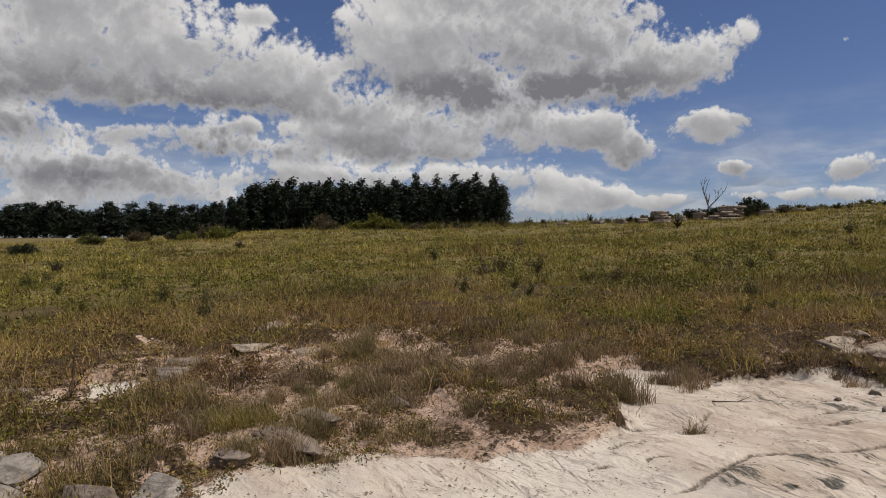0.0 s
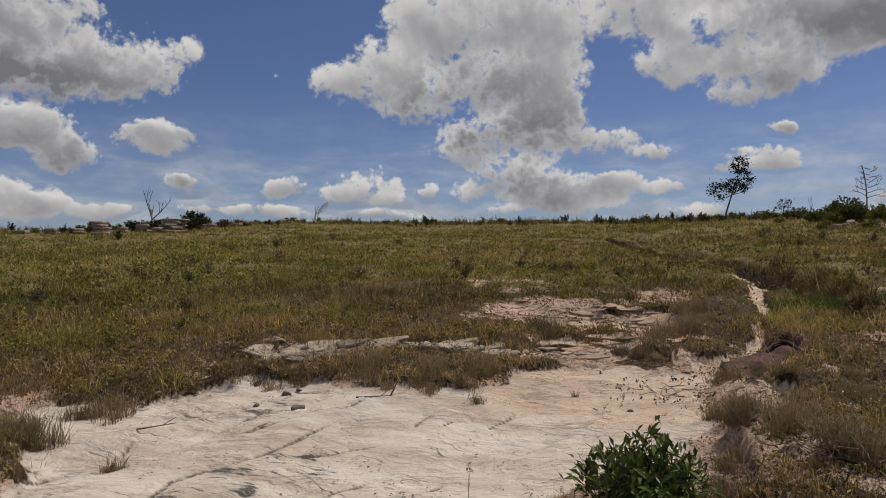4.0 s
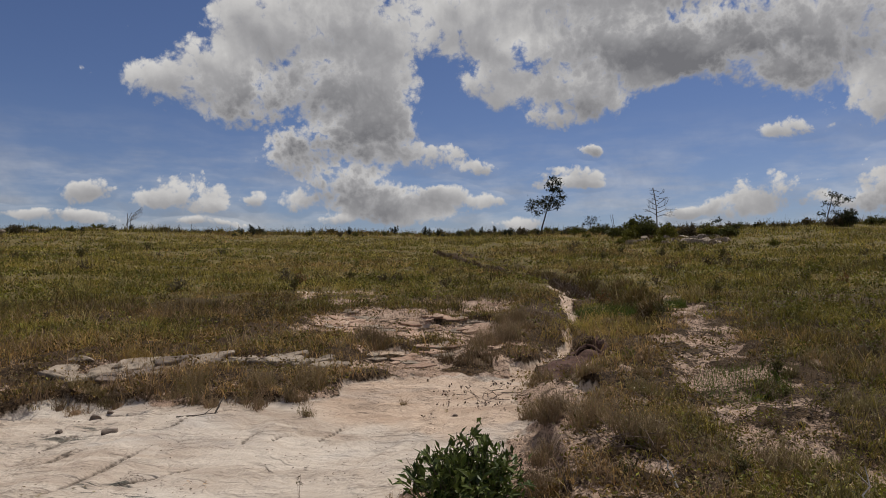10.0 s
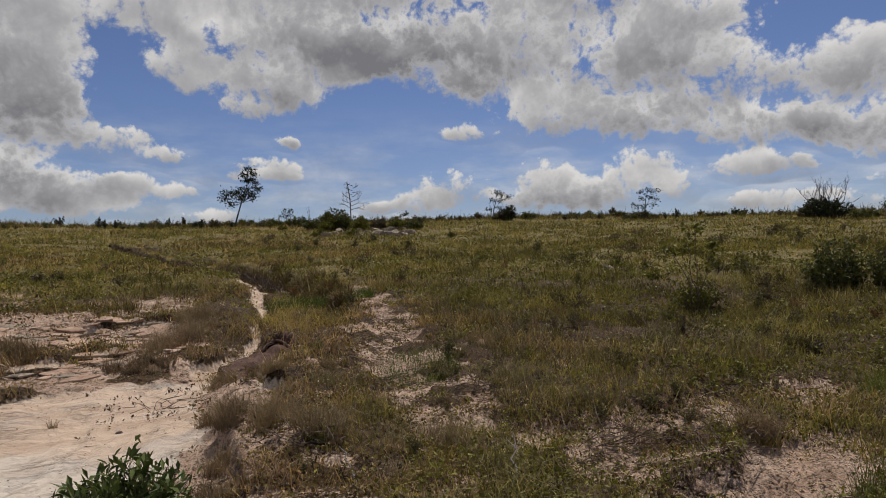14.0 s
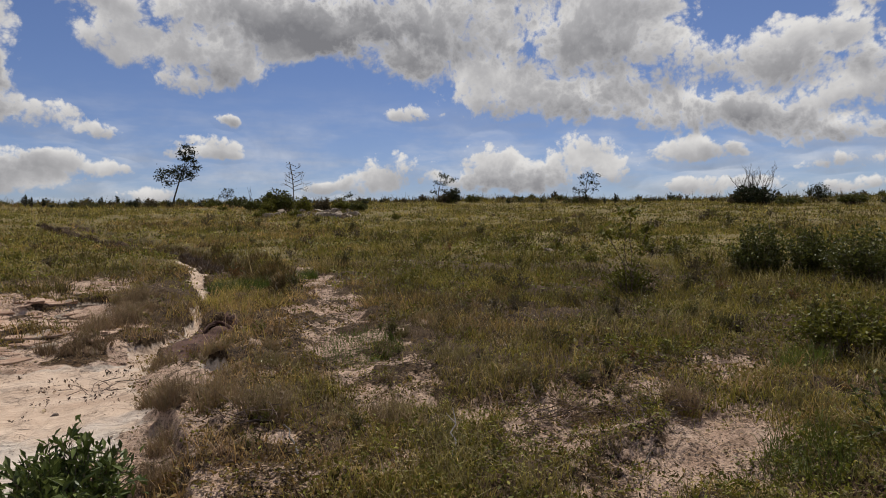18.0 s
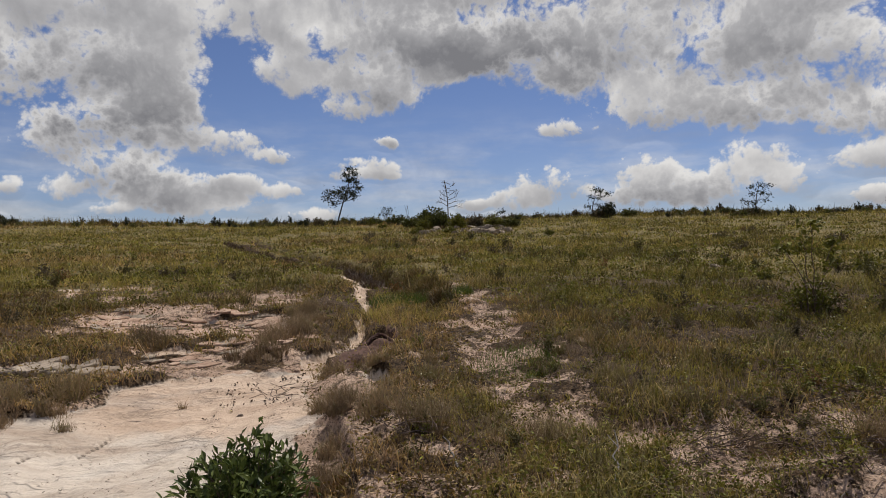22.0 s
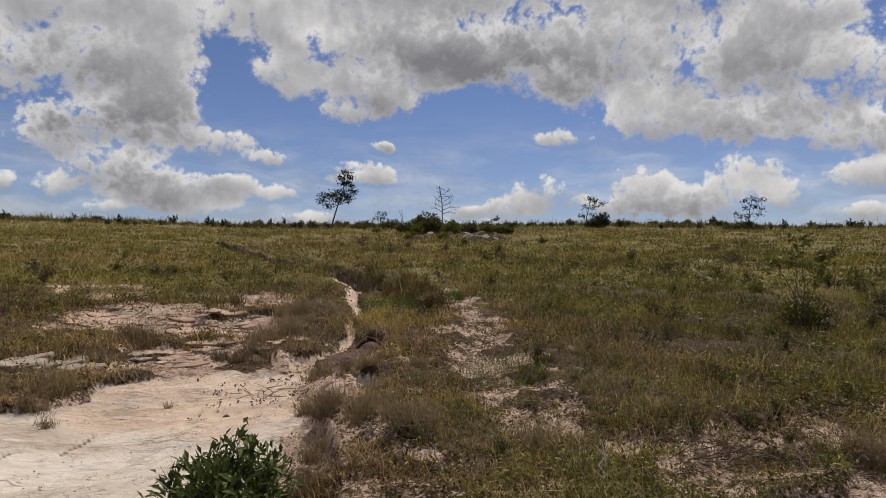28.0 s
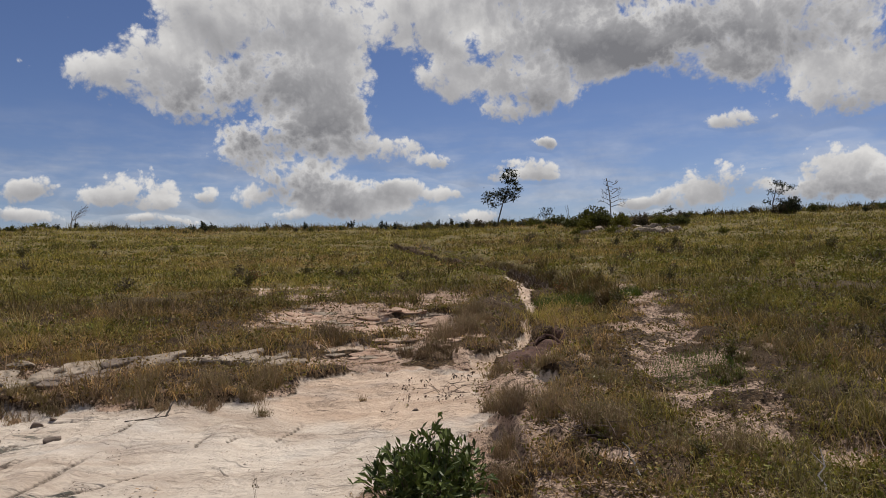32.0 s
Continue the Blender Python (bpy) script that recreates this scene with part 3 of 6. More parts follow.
def inside(x, y, corners):
    """Signed distance from an outline: positive within."""
    d, _ = off_line(x, y, *corners, corners[0])
    odd = np.zeros(np.shape(x), bool)
    for (ax, ay), (bx, by) in zip(corners, corners[1:] + corners[:1]):
        if ay != by:
            odd ^= ((ay > y) != (by > y)) & (x < (bx - ax) * (y - ay) / (by - ay) + ax)
    return np.where(odd, d, -d)


# how high the hill's brow stands over the eye, by direction
BROW_AZ = (-180, -130, -100, -86, -72, -58, -48, -31, -18, -4, 6, 26, 40, 53, 61, 80, 120, 180)
BROW_EL = (-2.0, -1.0, 0.1, 0.9, 1.7, 1.95, 2.2, 2.95, 2.85, 2.75, 2.95, 3.1, 2.9, 2.4, 2.25, 1.9, 0.5, -2.0)
_az = np.linspace(-180, 180, 721)
_el = np.interp(_az, BROW_AZ, BROW_EL)
_k = np.hanning(31) / np.hanning(31).sum()
_el = np.convolve(np.r_[_el[-61:-1], _el, _el[1:61]], _k, "same")[60:-60]

SHEET = [(-3.75, 1.6), (-3.45, 2.2), (-3.4, 2.75), (-3.6, 3.1), (-4.6, 3.6), (-4.35, 4.1), (-3.75, 4.4), (-3.6, 5.25), (-3.1, 5.32), (-2.3, 5.2), (-1.5, 5.42), (-1.3, 6.05), (-0.85, 6.5), (-0.25, 6.6), (0.25, 6.3), (0.3, 5.5), (0.3, 4.9), (0.15, 4.4), (-0.2, 4.0), (-0.5, 3.5), (-0.5, 2.5), (-0.3, 0.0), (-2.6, -0.8), (-4.0, 0.3), (-3.95, 0.85)]
CHANNEL = [(-0.6, 6.0), (0.28, 6.25), (0.65, 7.1), (1.2, 8.6), (1.57, 10.5), (1.68, 13.5), (1.35, 16.0), (0.3, 18.5), (-1.8, 28.0), (-3.0, 40.0)]
RUT = [(2.2, 8.2), (2.35, 10.5), (2.4, 13.0), (1.9, 17.0), (0.6, 22.0), (-0.8, 30.0)]
TRACK = [(3.2, 11.5), (3.0, 9.8), (2.85, 8.6), (2.45, 6.9), (2.0, 5.6)]


CRACKS = []


def crack(width, *corners):
    """A crack or rill in the sand, slightly sunk and coloured dark."""
    CRACKS.append((width, corners))


crack(0.02, (-2.55, 2.3), (-2.57, 2.62), (-2.61, 2.83), (-2.64, 2.96), (-2.68, 3.2), (-2.57, 3.39), (-2.4, 3.66), (-2.32, 4.12), (-2.24, 4.42))
crack(0.015, (-2.37, 4.61), (-2.25, 4.74), (-2.16, 4.98))
crack(0.015, (-2.92, 3.94), (-2.79, 4.07), (-2.67, 4.28))
crack(0.015, (-2.09, 5.03), (-1.97, 5.13))
crack(0.015, (-1.18, 4.66), (-1.11, 4.86), (-1.07, 5.1))
crack(0.015, (-3.43, 3.49), (-3.47, 3.65), (-3.51, 3.8))
crack(0.015, (-3.04, 4.31), (-2.95, 4.58), (-2.69, 4.59))
crack(0.015, (-3.59, 2.93), (-3.58, 3.13), (-3.45, 3.21))
crack(0.015, (-2.79, 4.02), (-2.66, 4.21), (-2.57, 4.38))
crack(0.015, (-2.22, 3.66), (-2.0, 3.86), (-1.77, 4.12))
crack(0.015, (-1.92, 2.82), (-1.8, 3.07), (-1.74, 3.35), (-1.59, 3.66))
crack(0.015, (-1.5, 3.0), (-1.38, 3.4), (-1.2, 3.75))
crack(0.015, (-3.2, 4.75), (-2.95, 4.95), (-2.6, 5.02))
for k in range(12):
    _r = np.random.RandomState(900 + k)
    _x, _y, _a, _l = _r.uniform(-3.3, -0.6), _r.uniform(2.0, 5.2), _r.uniform(0.9, 1.5), _r.uniform(0.08, 0.4)
    crack(_r.uniform(0.011, 0.014), (_x, _y), (_x + 0.5 * _l * math.cos(_a + 0.2), _y + 0.5 * _l * math.sin(_a + 0.2)), (_x + _l * math.cos(_a), _y + _l * math.sin(_a)))


def zones(x, y):
    """What covers the ground, each as 0..1: the washed sand, bare soil, red rock, damp earth, crust, and the grass that is left."""
    wx = x + 0.2 * fbm(x, y, 0.9, 3) + 0.09 * fbm(x, y, 0.2, 3, 70.0)
    wy = y + 0.2 * fbm(x, y, 0.9, 3, 31.0) + 0.09 * fbm(x, y, 0.2, 3, 90.0)
    r = np.hypot(x, y)
    z = {}
    edge = inside(wx, wy, SHEET)
    sheet = step(-0.14, 0.1, edge)
    fringe = step(-0.9, -0.1, edge) * np.clip(0.55 + 0.9 * fbm(x, y, 0.5, 3, 28.0), 0, 1) * step(-13, -30, np.degrees(np.arctan2(x, y)))
    d, k = off_line(wx, wy, *CHANNEL)
    chan = step(1.0, 0.6, d / np.interp(k, [0, 0.11, 0.2, 0.27, 0.33, 0.4, 0.46, 0.58, 1], [0.34, 0.32, 0.2, 0.13, 0.07, 0.1, 0.2, 0.18, 0.03]))
    chan = chan * step(19.0, 15.0, y)
    pads = 0.0
    for px, py, a, b in ((-3.0, 12.8, 0.5, 0.3), (-2.7, 11.6, 0.25, 0.25), (-1.95, 9.6, 0.25, 0.35), (-1.8, 8.8, 0.22, 0.35), (-0.9, 9.3, 0.4, 0.14), (-0.3, 8.3, 0.4, 0.12), (0.1, 9.2, 0.3, 0.15), (-0.9, 7.6, 0.4, 0.14), (-0.5, 8.8, 0.4, 0.1),
                         (-6.5, -0.35, 0.6, 0.4), (-6.8, -0.8, 0.5, 0.4), (-0.05, 5.4, 0.35, 0.45), (0.1, 6.35, 0.4, 0.22), (0.86, 5.9, 0.1, 0.2), (0.98, 6.2, 0.07, 0.22), (1.1, 6.55, 0.06, 0.2)):
        pads = np.maximum(pads, step(1.25, 0.75, np.hypot((wx - px) / a, (wy - py) / b)))
    pads = pads * np.where(x < -4.6, np.clip(0.5 + 0.8 * fbm(x, y, 0.4, 4, 48.0), 0, 0.85), 1)
    z["sand"] = np.maximum(np.maximum(sheet, chan), pads)
    z["yellow"] = np.maximum(chan * step(5.6, 6.4, y), step(6.5, 8.0, y) * pads) + 0.9 * sheet * step(4.75, 5.5, wy + 0.15 * wx + 0.55 * step(-1.0, 0.1, wx) + 0.45 * fbm(x, y, 1.1, 4, 18.0))
    red = step(1.2, 0.5, np.hypot((wx + 0.4) / 1.1, (wy - 8.1) / 1.25)) * np.clip(0.85 + 0.9 * fbm(x, y, 0.55, 3, 44.0), 0, 1)
    d, k = off_line(wx, wy, *TRACK)
    red = np.maximum(red, 0.8 * step(0.5, 0.15, d) * (0.6 + 0.9 * fbm(x, y, 0.4, 3, 40.0)))
    z["red"] = np.maximum(red, 0.9 * step(0.8, 0.3, np.hypot((wx - 0.1) / 0.6, (wy - 6.6) / 0.5)))
    bare = 0.0
    for px, py, a, b in ((-6.2, 2.2, 1.8, 1.3), (-5.0, 1.4, 1.3, 1.0), (-8.4, 1.9, 1.3, 0.5), (-8.3, 0.3, 0.8, 0.25), (-6.6, 0.2, 1.6, 1.0), (-4.9, -0.5, 0.9, 0.5), (-5.2, 3.6, 1.0, 0.6), (2.95, 3.7, 0.7, 0.6), (3.2, 2.6, 1.1, 0.8), (2.5, 2.4, 0.6, 0.4), (1.6, 4.6, 0.9, 0.5),
                        (0.35, 5.6, 0.5, 0.7), (2.4, 7.4, 0.5, 1.2), (-1.6, 9.3, 1.2, 1.4), (-0.2, 10.6, 1.2, 1.2), (4.6, 3.5, 0.5, 0.4), (1.0, 6.9, 0.6, 0.9), (-3.6, 6.2, 0.9, 0.4), (-2.4, 11.8, 1.0, 1.2)):
        bare = np.maximum(bare, step(1.3, 0.5, np.hypot((wx - px) / a, (wy - py) / b)))
    hard = 0.0
    for px, py, a, b in ((-5.4, 1.6, 0.9, 0.6), (-4.3, 1.5, 0.8, 0.8), (-4.4, 2.6, 0.4, 0.5), (-6.4, 2.6, 0.7, 0.5), (-4.4, 0.6, 1.0, 0.7), (-3.6, 1.2, 0.6, 0.8), (0.9, 6.75, 0.32, 0.75), (-5.2, 3.0, 0.6, 0.35), (-6.8, 0.9, 0.7, 0.5), (0.25, 5.7, 0.55, 0.8), (0.55, 6.5, 0.5, 0.5), (-0.5, 6.9, 1.0, 0.5), (0.45, 4.4, 0.42, 0.8), (0.0, 3.75, 0.6, 0.7), (2.75, 3.3, 0.55, 0.35), (3.4, 2.75, 0.5, 0.3), (2.9, 2.5, 0.7, 0.35)):
        hard = np.maximum(hard, step(1.25, 0.6, np.hypot((wx - px) / a, (wy - py) / b)))
    hard = np.maximum(hard, 0.5 * step(0.45, 0.1, off_line(wx, wy, *TRACK)[0]))
    hard = np.maximum(hard, 0.7 * red * step(6.5, 7.0, y))
    half = np.maximum(step(1.2, 0.5, np.hypot((wx - 1.6) / 1.5, (wy - 4.2) / 1.2)), step(1.2, 0.5, np.hypot((wx - 2.2) / 0.8, (wy - 6.6) / 1.2)))
    bare = np.maximum(bare, half * (0.75 + 0.8 * fbm(x, y, 0.4, 3, 85.0)))
    bare = np.maximum(bare, fringe)
    ragged = hard * (0.82 + 0.45 * fbm(x, y, 0.35, 3, 35.0))
    z["bare"] = np.clip(bare * (0.62 + 0.55 * fbm(x, y, 0.45, 4, 55.0)) + 0.3 * fbm(x, y, 0.7, 4, 9.0) * step(16.0, 6.0, r), 0, 1)
    z["bare"] = np.maximum(z["bare"], np.clip(ragged, 0, 1))
    z["bare"] = np.maximum(z["bare"], step(0.2, 0.6, fbm(x, y, 0.5, 3, 101.0)) * step(8.5, 5.0, r) * 0.6)
    d, k = off_line(wx, wy, *RUT)
    mud = step(0.3, 0.12, d) * 0.85
    d4, k4 = off_line(wx, wy, (-0.15, 6.8), (0.08, 7.2), (0.4, 8.0), (0.72, 9.3))
    mud = np.maximum(mud, 0.75 * step(0.34, 0.16, d4))
    d2, k2 = off_line(wx, wy, (0.78, 6.35), (1.02, 7.0), (1.25, 7.6))
    mud = np.maximum(mud, step(0.26, 0.21, d2))
    d3, k3 = off_line(wx, wy, (1.8, 10.6), (2.02, 13.0), (1.66, 16.2), (0.94, 18.0), (-0.07, 21.7), (-1.3, 28.0))
    z["mud"] = np.maximum(mud, step(1.0, 0.5, d3 / (0.26 + 0.008 * y)) * np.clip(0.75 + 0.5 * fbm(x, y, 0.5, 3, 63.0), 0, 1)) * (1 - step(0.9, 1.0, z["sand"]) * (d2 > 0.25))
    z["crust"] = np.maximum(step(0.5, 0.2, off_line(wx, wy, (-2.5, 2.98), (-2.36, 3.14), (-2.2, 3.66))[0] * 2.6), 0.7 * step(0.3, 0.1, off_line(wx, wy, (-3.2, 4.3), (-2.8, 4.6))[0]))
    z["crack"] = np.zeros(np.shape(x))
    near = (r < 8) & (x < 0.5) & (sheet > 0.1)
    if near.any():
        lx, ly = x[near] + 0.025 * fbm(x[near], y[near], 0.3, 3, 11.0), y[near] + 0.025 * fbm(x[near], y[near], 0.3, 3, 41.0)
        worst = np.zeros(lx.shape)
        for w, corners in CRACKS:
            d5, k5 = off_line(lx, ly, *corners)
            worst = np.maximum(worst, step(w * 1.5, w * 0.4, d5) * step(0.0, 0.15, k5 + 0.02) * step(1.0, 0.85, k5 - 0.02))
        z["crack"][near] = worst
    z["far"] = step(9.0, 16.0, r)
    cover = 1 - 0.997 * step(0.2, 0.5, z["sand"]) - 0.75 * z["red"] - 0.6 * step(0.3, 0.7, z["bare"]) - (0.5 + 0.48 * step(9.5, 11, y)) * z["mud"] - np.where(x < -3.9, 0.25, 0.75) * hard - 0.6 * fringe - 0.5 * half * np.clip(0.6 + 0.8 * fbm(x, y, 0.5, 3, 81.0), 0, 1)
    shelf = step(0.34, 0.12, off_line(wx, wy, (-3.75, 5.75), (-3.4, 6.05), (-2.97, 6.3), (-2.2, 6.7), (-1.5, 6.6))[0])
    cover = cover - 0.75 * shelf
    z["bare"] = np.maximum(z["bare"], 0.8 * shelf * np.clip(0.6 + 0.9 * fbm(x, y, 0.3, 3, 19.0), 0, 1))
    z["cover"] = np.clip(cover - 0.02, 0, 1)
    green = 0.5 + 0.55 * fbm(x, y, 5.0, 3, 3.0) + 0.42 * fbm(x, y, 1.3, 3, 12.0) + 0.25 * step(7.0, 14.0, r) - 0.25 * step(0.2, 0.6, z["bare"])
    green = green + 0.68 * step(12, 28, np.degrees(np.arctan2(x, y))) + 0.12 * step(9, 14, r)
    green = green + 0.3 * step(-18, -32, np.degrees(np.arctan2(x, y))) * step(6.5, 8.5, r) - 0.18 * step(10.5, 7.0, r) * step(22, 8, np.degrees(np.arctan2(x, y)))
    for px, py, a in ((1.8, 9.6, 0.5), (2.9, 10.4, 0.35), (2.2, 5.5, 0.7), (2.9, 5.2, 0.5), (-3.9, 8.2, 0.8), (-5.2, 7.4, 0.9), (-6.0, 5.6, 0.8), (5.0, 4.5, 1.0), (3.4, 2.1, 0.4), (6.5, 4.4, 1.3)):
        green = green + 0.8 * step(1.2, 0.3, np.hypot(x - px, y - py) / a)
    z["green"] = np.clip(green, 0, 1)
    return z


def height(x, y, z=None):
    """The height of the ground."""
    z = zones(x, y) if z is None else z
    r, az = np.hypot(x, y), np.degrees(np.arctan2(x, y))
    slope = (1.6 + 50 * np.tan(np.radians(np.interp(az, _az, _el)))) / 50
    reach = np.where(r < 44, r, 44 + 8 * (1 - np.exp(-np.maximum(r - 44, 0) / 8)))
    h = slope * reach + 0.014 * np.clip(r - 60, 0, 440)
    h = h + 0.16 * fbm(x, y, 7.0, 3, 2.0) * step(8, 22, r) * step(600, 50, r)
    h = h + 0.07 * np.abs(fbm(x, y, 0.6, 2, 66.0)) * (1 - z["sand"]) * step(16, 10, r)
    h = h + 0.035 * fbm(x, y, 1.1, 4, 6.0) * (1 - 0.75 * z["sand"]) * step(60, 30, r) + 0.07 * z["cover"] * step(30, 8, r) - 0.03
    # thin sheets of sand that end in small steps
    u, v = x * 0.4 + y * 0.92, -x * 0.92 + y * 0.4
    sheets = fbm(u * 0.5, v * 1.35, 1.2, 4, 14.0) * 3.2
    h = h + z["sand"] * (0.02 * (sheets - 0.95 * np.sin(2 * np.pi * sheets) / np.pi) + 0.011 * fbm(u * 0.6, v * 1.5, 0.3, 3, 58.0) + 0.007 * fbm(u * 0.5, v * 1.4, 0.12, 2, 38.0))
    h = h - 0.02 * z["crack"]
    h = h + 0.03 * fbm(x, y, 0.25, 3, 77.0) * z["mud"]
    # ledges of the red rock
    level = (y + 0.25 * fbm(x, y, 0.8, 3, 4.0)) / 0.27
    h = h + z["red"] * step(6.4, 7.2, y) * step(1.6, 0.9, np.abs(x + 0.4)) * 0.035 * (np.floor(level) + step(0.55, 0.95, level - np.floor(level)) - level)
    # the washed-out channel, the ruts, the bank and the burrow
    d, k = off_line(x + 0.06 * fbm(x, y, 0.5, 3), y, *CHANNEL)
    h = h - np.interp(k, [0, 0.11, 0.2, 0.4, 0.5, 0.7, 1], [0, 0.02, 0.05, 0.03, 0.02, 0.08, 0.08]) * np.exp(-((d / 0.3) ** 2))
    d, k = off_line(x, y, (1.9, 11.5), (2.02, 13.0), (1.66, 16.2), (0.94, 18.0), (-0.07, 21.7), (-1.3, 28.0))
    h = h - 0.2 * np.exp(-((d / 0.24) ** 4)) * step(0.0, 0.1, k)
    d, k = off_line(x, y, *RUT)
    h = h - 0.24 * np.exp(-((d / 0.28) ** 4)) * step(0.0, 0.15, k)
    d, k = off_line(x, y, (0.7, 6.25), (1.05, 7.0), (1.3, 7.6))
    h = h + 0.04 * np.exp(-((d / 0.2) ** 4)) * step(0.0, 0.2, k)
    h = h - 0.34 * np.exp(-((np.hypot(x - 1.2, y - 7.3) / 0.14) ** 4))
    h = h + 0.06 * np.exp(-((np.hypot((x - 1.36) / 0.2, (y - 7.62) / 0.24)) ** 4))
    d, k = off_line(x, y, (0.08, 7.0), (0.42, 8.0), (0.8, 9.6), (1.0, 11.0))
    h = h + 0.12 * np.exp(-((d / 0.28) ** 2))
    d, k = off_line(x, y, (0.62, 4.6), (0.68, 4.2), (0.9, 3.8))
    h = h + 0.045 * step(0.45, 0.1, d + 0.15 * fbm(x, y, 0.3, 3, 23.0)) + 0.03 * fbm(x, y, 0.16, 3, 24.0) * step(0.8, 0.3, d)
    lip = x - np.interp(y, [2.6, 3.4, 3.9, 4.3, 4.7, 5.2], [0.36, 0.44, 0.5, 0.46, 0.42, 0.4]) + 0.05 * fbm(x, y, 0.3, 3, 71.0)
    h = h + 0.12 * step(-0.03, 0.035, lip) * step(1.5, 0.3, lip) * step(2.7, 3.2, y) * step(5.0, 4.4, y)
    d, k = off_line(x, y, (2.3, 3.9), (3.0, 3.5), (3.6, 3.1))
    h = h - 0.05 * np.exp(-((d / 0.25) ** 2)) + 0.04 * fbm(x, y, 0.35, 3, 8.0) * step(0.9, 0.3, d)
    return h


def floor_at(x, y):
    return float(height(np.array([x]), np.array([y]))[0])


def polar(az, r):
    return r * math.sin(radians(az)), r * math.cos(radians(az))


# ---- mesh helpers ----


def mesh_np(name, verts, tris, smooth=False, attrs=()):
    """A mesh from arrays of places and triangles."""
    verts, tris = np.asarray(verts, np.float32), np.asarray(tris, np.int32)
    me = bpy.data.meshes.new(name)
    me.vertices.add(len(verts))
    me.vertices.foreach_set("co", verts.ravel())
    me.loops.add(tris.size)
    me.loops.foreach_set("vertex_index", tris.ravel())
    me.polygons.add(len(tris))
    me.polygons.foreach_set("loop_start", np.arange(0, tris.size, 3, dtype=np.int32))
    me.polygons.foreach_set("use_smooth", np.full(len(tris), smooth))
    for key, values in attrs:
        me.attributes.new(key, "FLOAT", "POINT").data.foreach_set("value", np.asarray(values, np.float32))
    me.update(calc_edges=True)
    return me


def part(name, me, mat, parent=None, label=""):
    """Links a mesh as ONE object, under a thing or a part."""
    if not me.materials:
        me.materials.append(mat)
    ob = new(name, me)
    ob.parent = parent
    if label:
        ob["label"] = label
    return ob


def thing(name, x, y, label, category, group="", turn=0.0, sink=0.0, size=1.0):
    ob = new(name)
    ob.matrix_basis = Matrix.Translation((x, y, floor_at(x, y) - sink)) @ Euler((0, 0, radians(turn))).to_matrix().to_4x4() @ Matrix.Diagonal((size, size, size, 1))
    return tagged(ob, label, category, group)


def put_copy(ob, x, y, turn, size, sink=0.0, wide=1.0):
    """A copy of a thing, set on the ground at x, y, turned and scaled."""
    c = copy_thing(ob, Matrix.Identity(4))
    c.matrix_basis = Matrix.Translation((x, y, floor_at(x, y) - sink)) @ Euler((0, 0, radians(turn))).to_matrix().to_4x4() @ Matrix.Diagonal((size * wide, size * wide, size, 1))
    return c


def merge(pieces):
    verts, tris, n = [], [], 0
    for v, f in pieces:
        if len(v):
            verts.append(np.asarray(v, float))
            tris.append(np.asarray(f, int) + n)
            n += len(v)
    return np.concatenate(verts), np.concatenate(tris)


def tube(path, radii, sides=5):
    """A tapered stem along a path."""
    path, radii = np.asarray(path, float), np.asarray(radii, float)
    ahead = np.gradient(path, axis=0)
    ahead /= np.linalg.norm(ahead, axis=1)[:, None] + 1e-9
    ref = np.array([0.31, 0.95, 0.05])
    a = np.cross(ahead, ref)
    a /= np.linalg.norm(a, axis=1)[:, None] + 1e-9
    b = np.cross(ahead, a)
    w = np.arange(sides) * 2 * np.pi / sides
    ring = path[:, None] + radii[:, None, None] * (a[:, None] * np.cos(w)[None, :, None] + b[:, None] * np.sin(w)[None, :, None])
    n, tris = len(path), []
    for i in range(n - 1):
        for j in range(sides):
            p, q = i * sides + j, i * sides + (j + 1) % sides
            tris += [(p, q, q + sides), (p, q + sides, p + sides)]
    return ring.reshape(-1, 3), tris


def leaves(rng, at, along, length, width, droop=0.15, fold=0.12):
    """Lance-shaped leaves, gently folded, one island each."""
    n = len(at)
    along = along / (np.linalg.norm(along, axis=1)[:, None] + 1e-9)
    side = np.cross(along, rng.normal(0, 1, (n, 3)) * 0.5 + [0, 0, 1.0])
    side /= np.linalg.norm(side, axis=1)[:, None] + 1e-9
    up = np.cross(side, along)
    L = (length * rng.uniform(0.65, 1.2, n))[:, None]
    W = (width * rng.uniform(0.75, 1.2, n))[:, None]
    mid = at + along * L * 0.5
    v = np.stack([at, mid + side * W / 2 + up * fold * W, mid - up * 0.15 * W, mid - side * W / 2 + up * fold * W, at + along * L - np.array([0, 0, 1.0]) * droop * L], 1)
    base = (np.arange(n) * 5)[:, None, None]
    f = base + np.array([(0, 1, 2), (0, 2, 3), (1, 4, 2), (2, 4, 3)])[None]
    return v.reshape(-1, 3), f.reshape(-1, 3)


def flat_leaves(rng, at, size):
    """Small leaves turned every way, two triangles each."""
    n = len(at)
    a = rng.normal(0, 1, (n, 3))
    a /= np.linalg.norm(a, axis=1)[:, None]
    b = np.cross(a, rng.normal(0, 1, (n, 3)))
    b /= np.linalg.norm(b, axis=1)[:, None] + 1e-9
    s = (size * rng.uniform(0.6, 1.3, n))[:, None]
    v = np.stack([at - a * s, at + b * s * 0.45, at + a * s, at - b * s * 0.45], 1)
    f = (np.arange(n) * 4)[:, None, None] + np.array([(0, 1, 2), (0, 2, 3)])[None]
    return v.reshape(-1, 3), f.reshape(-1, 3)


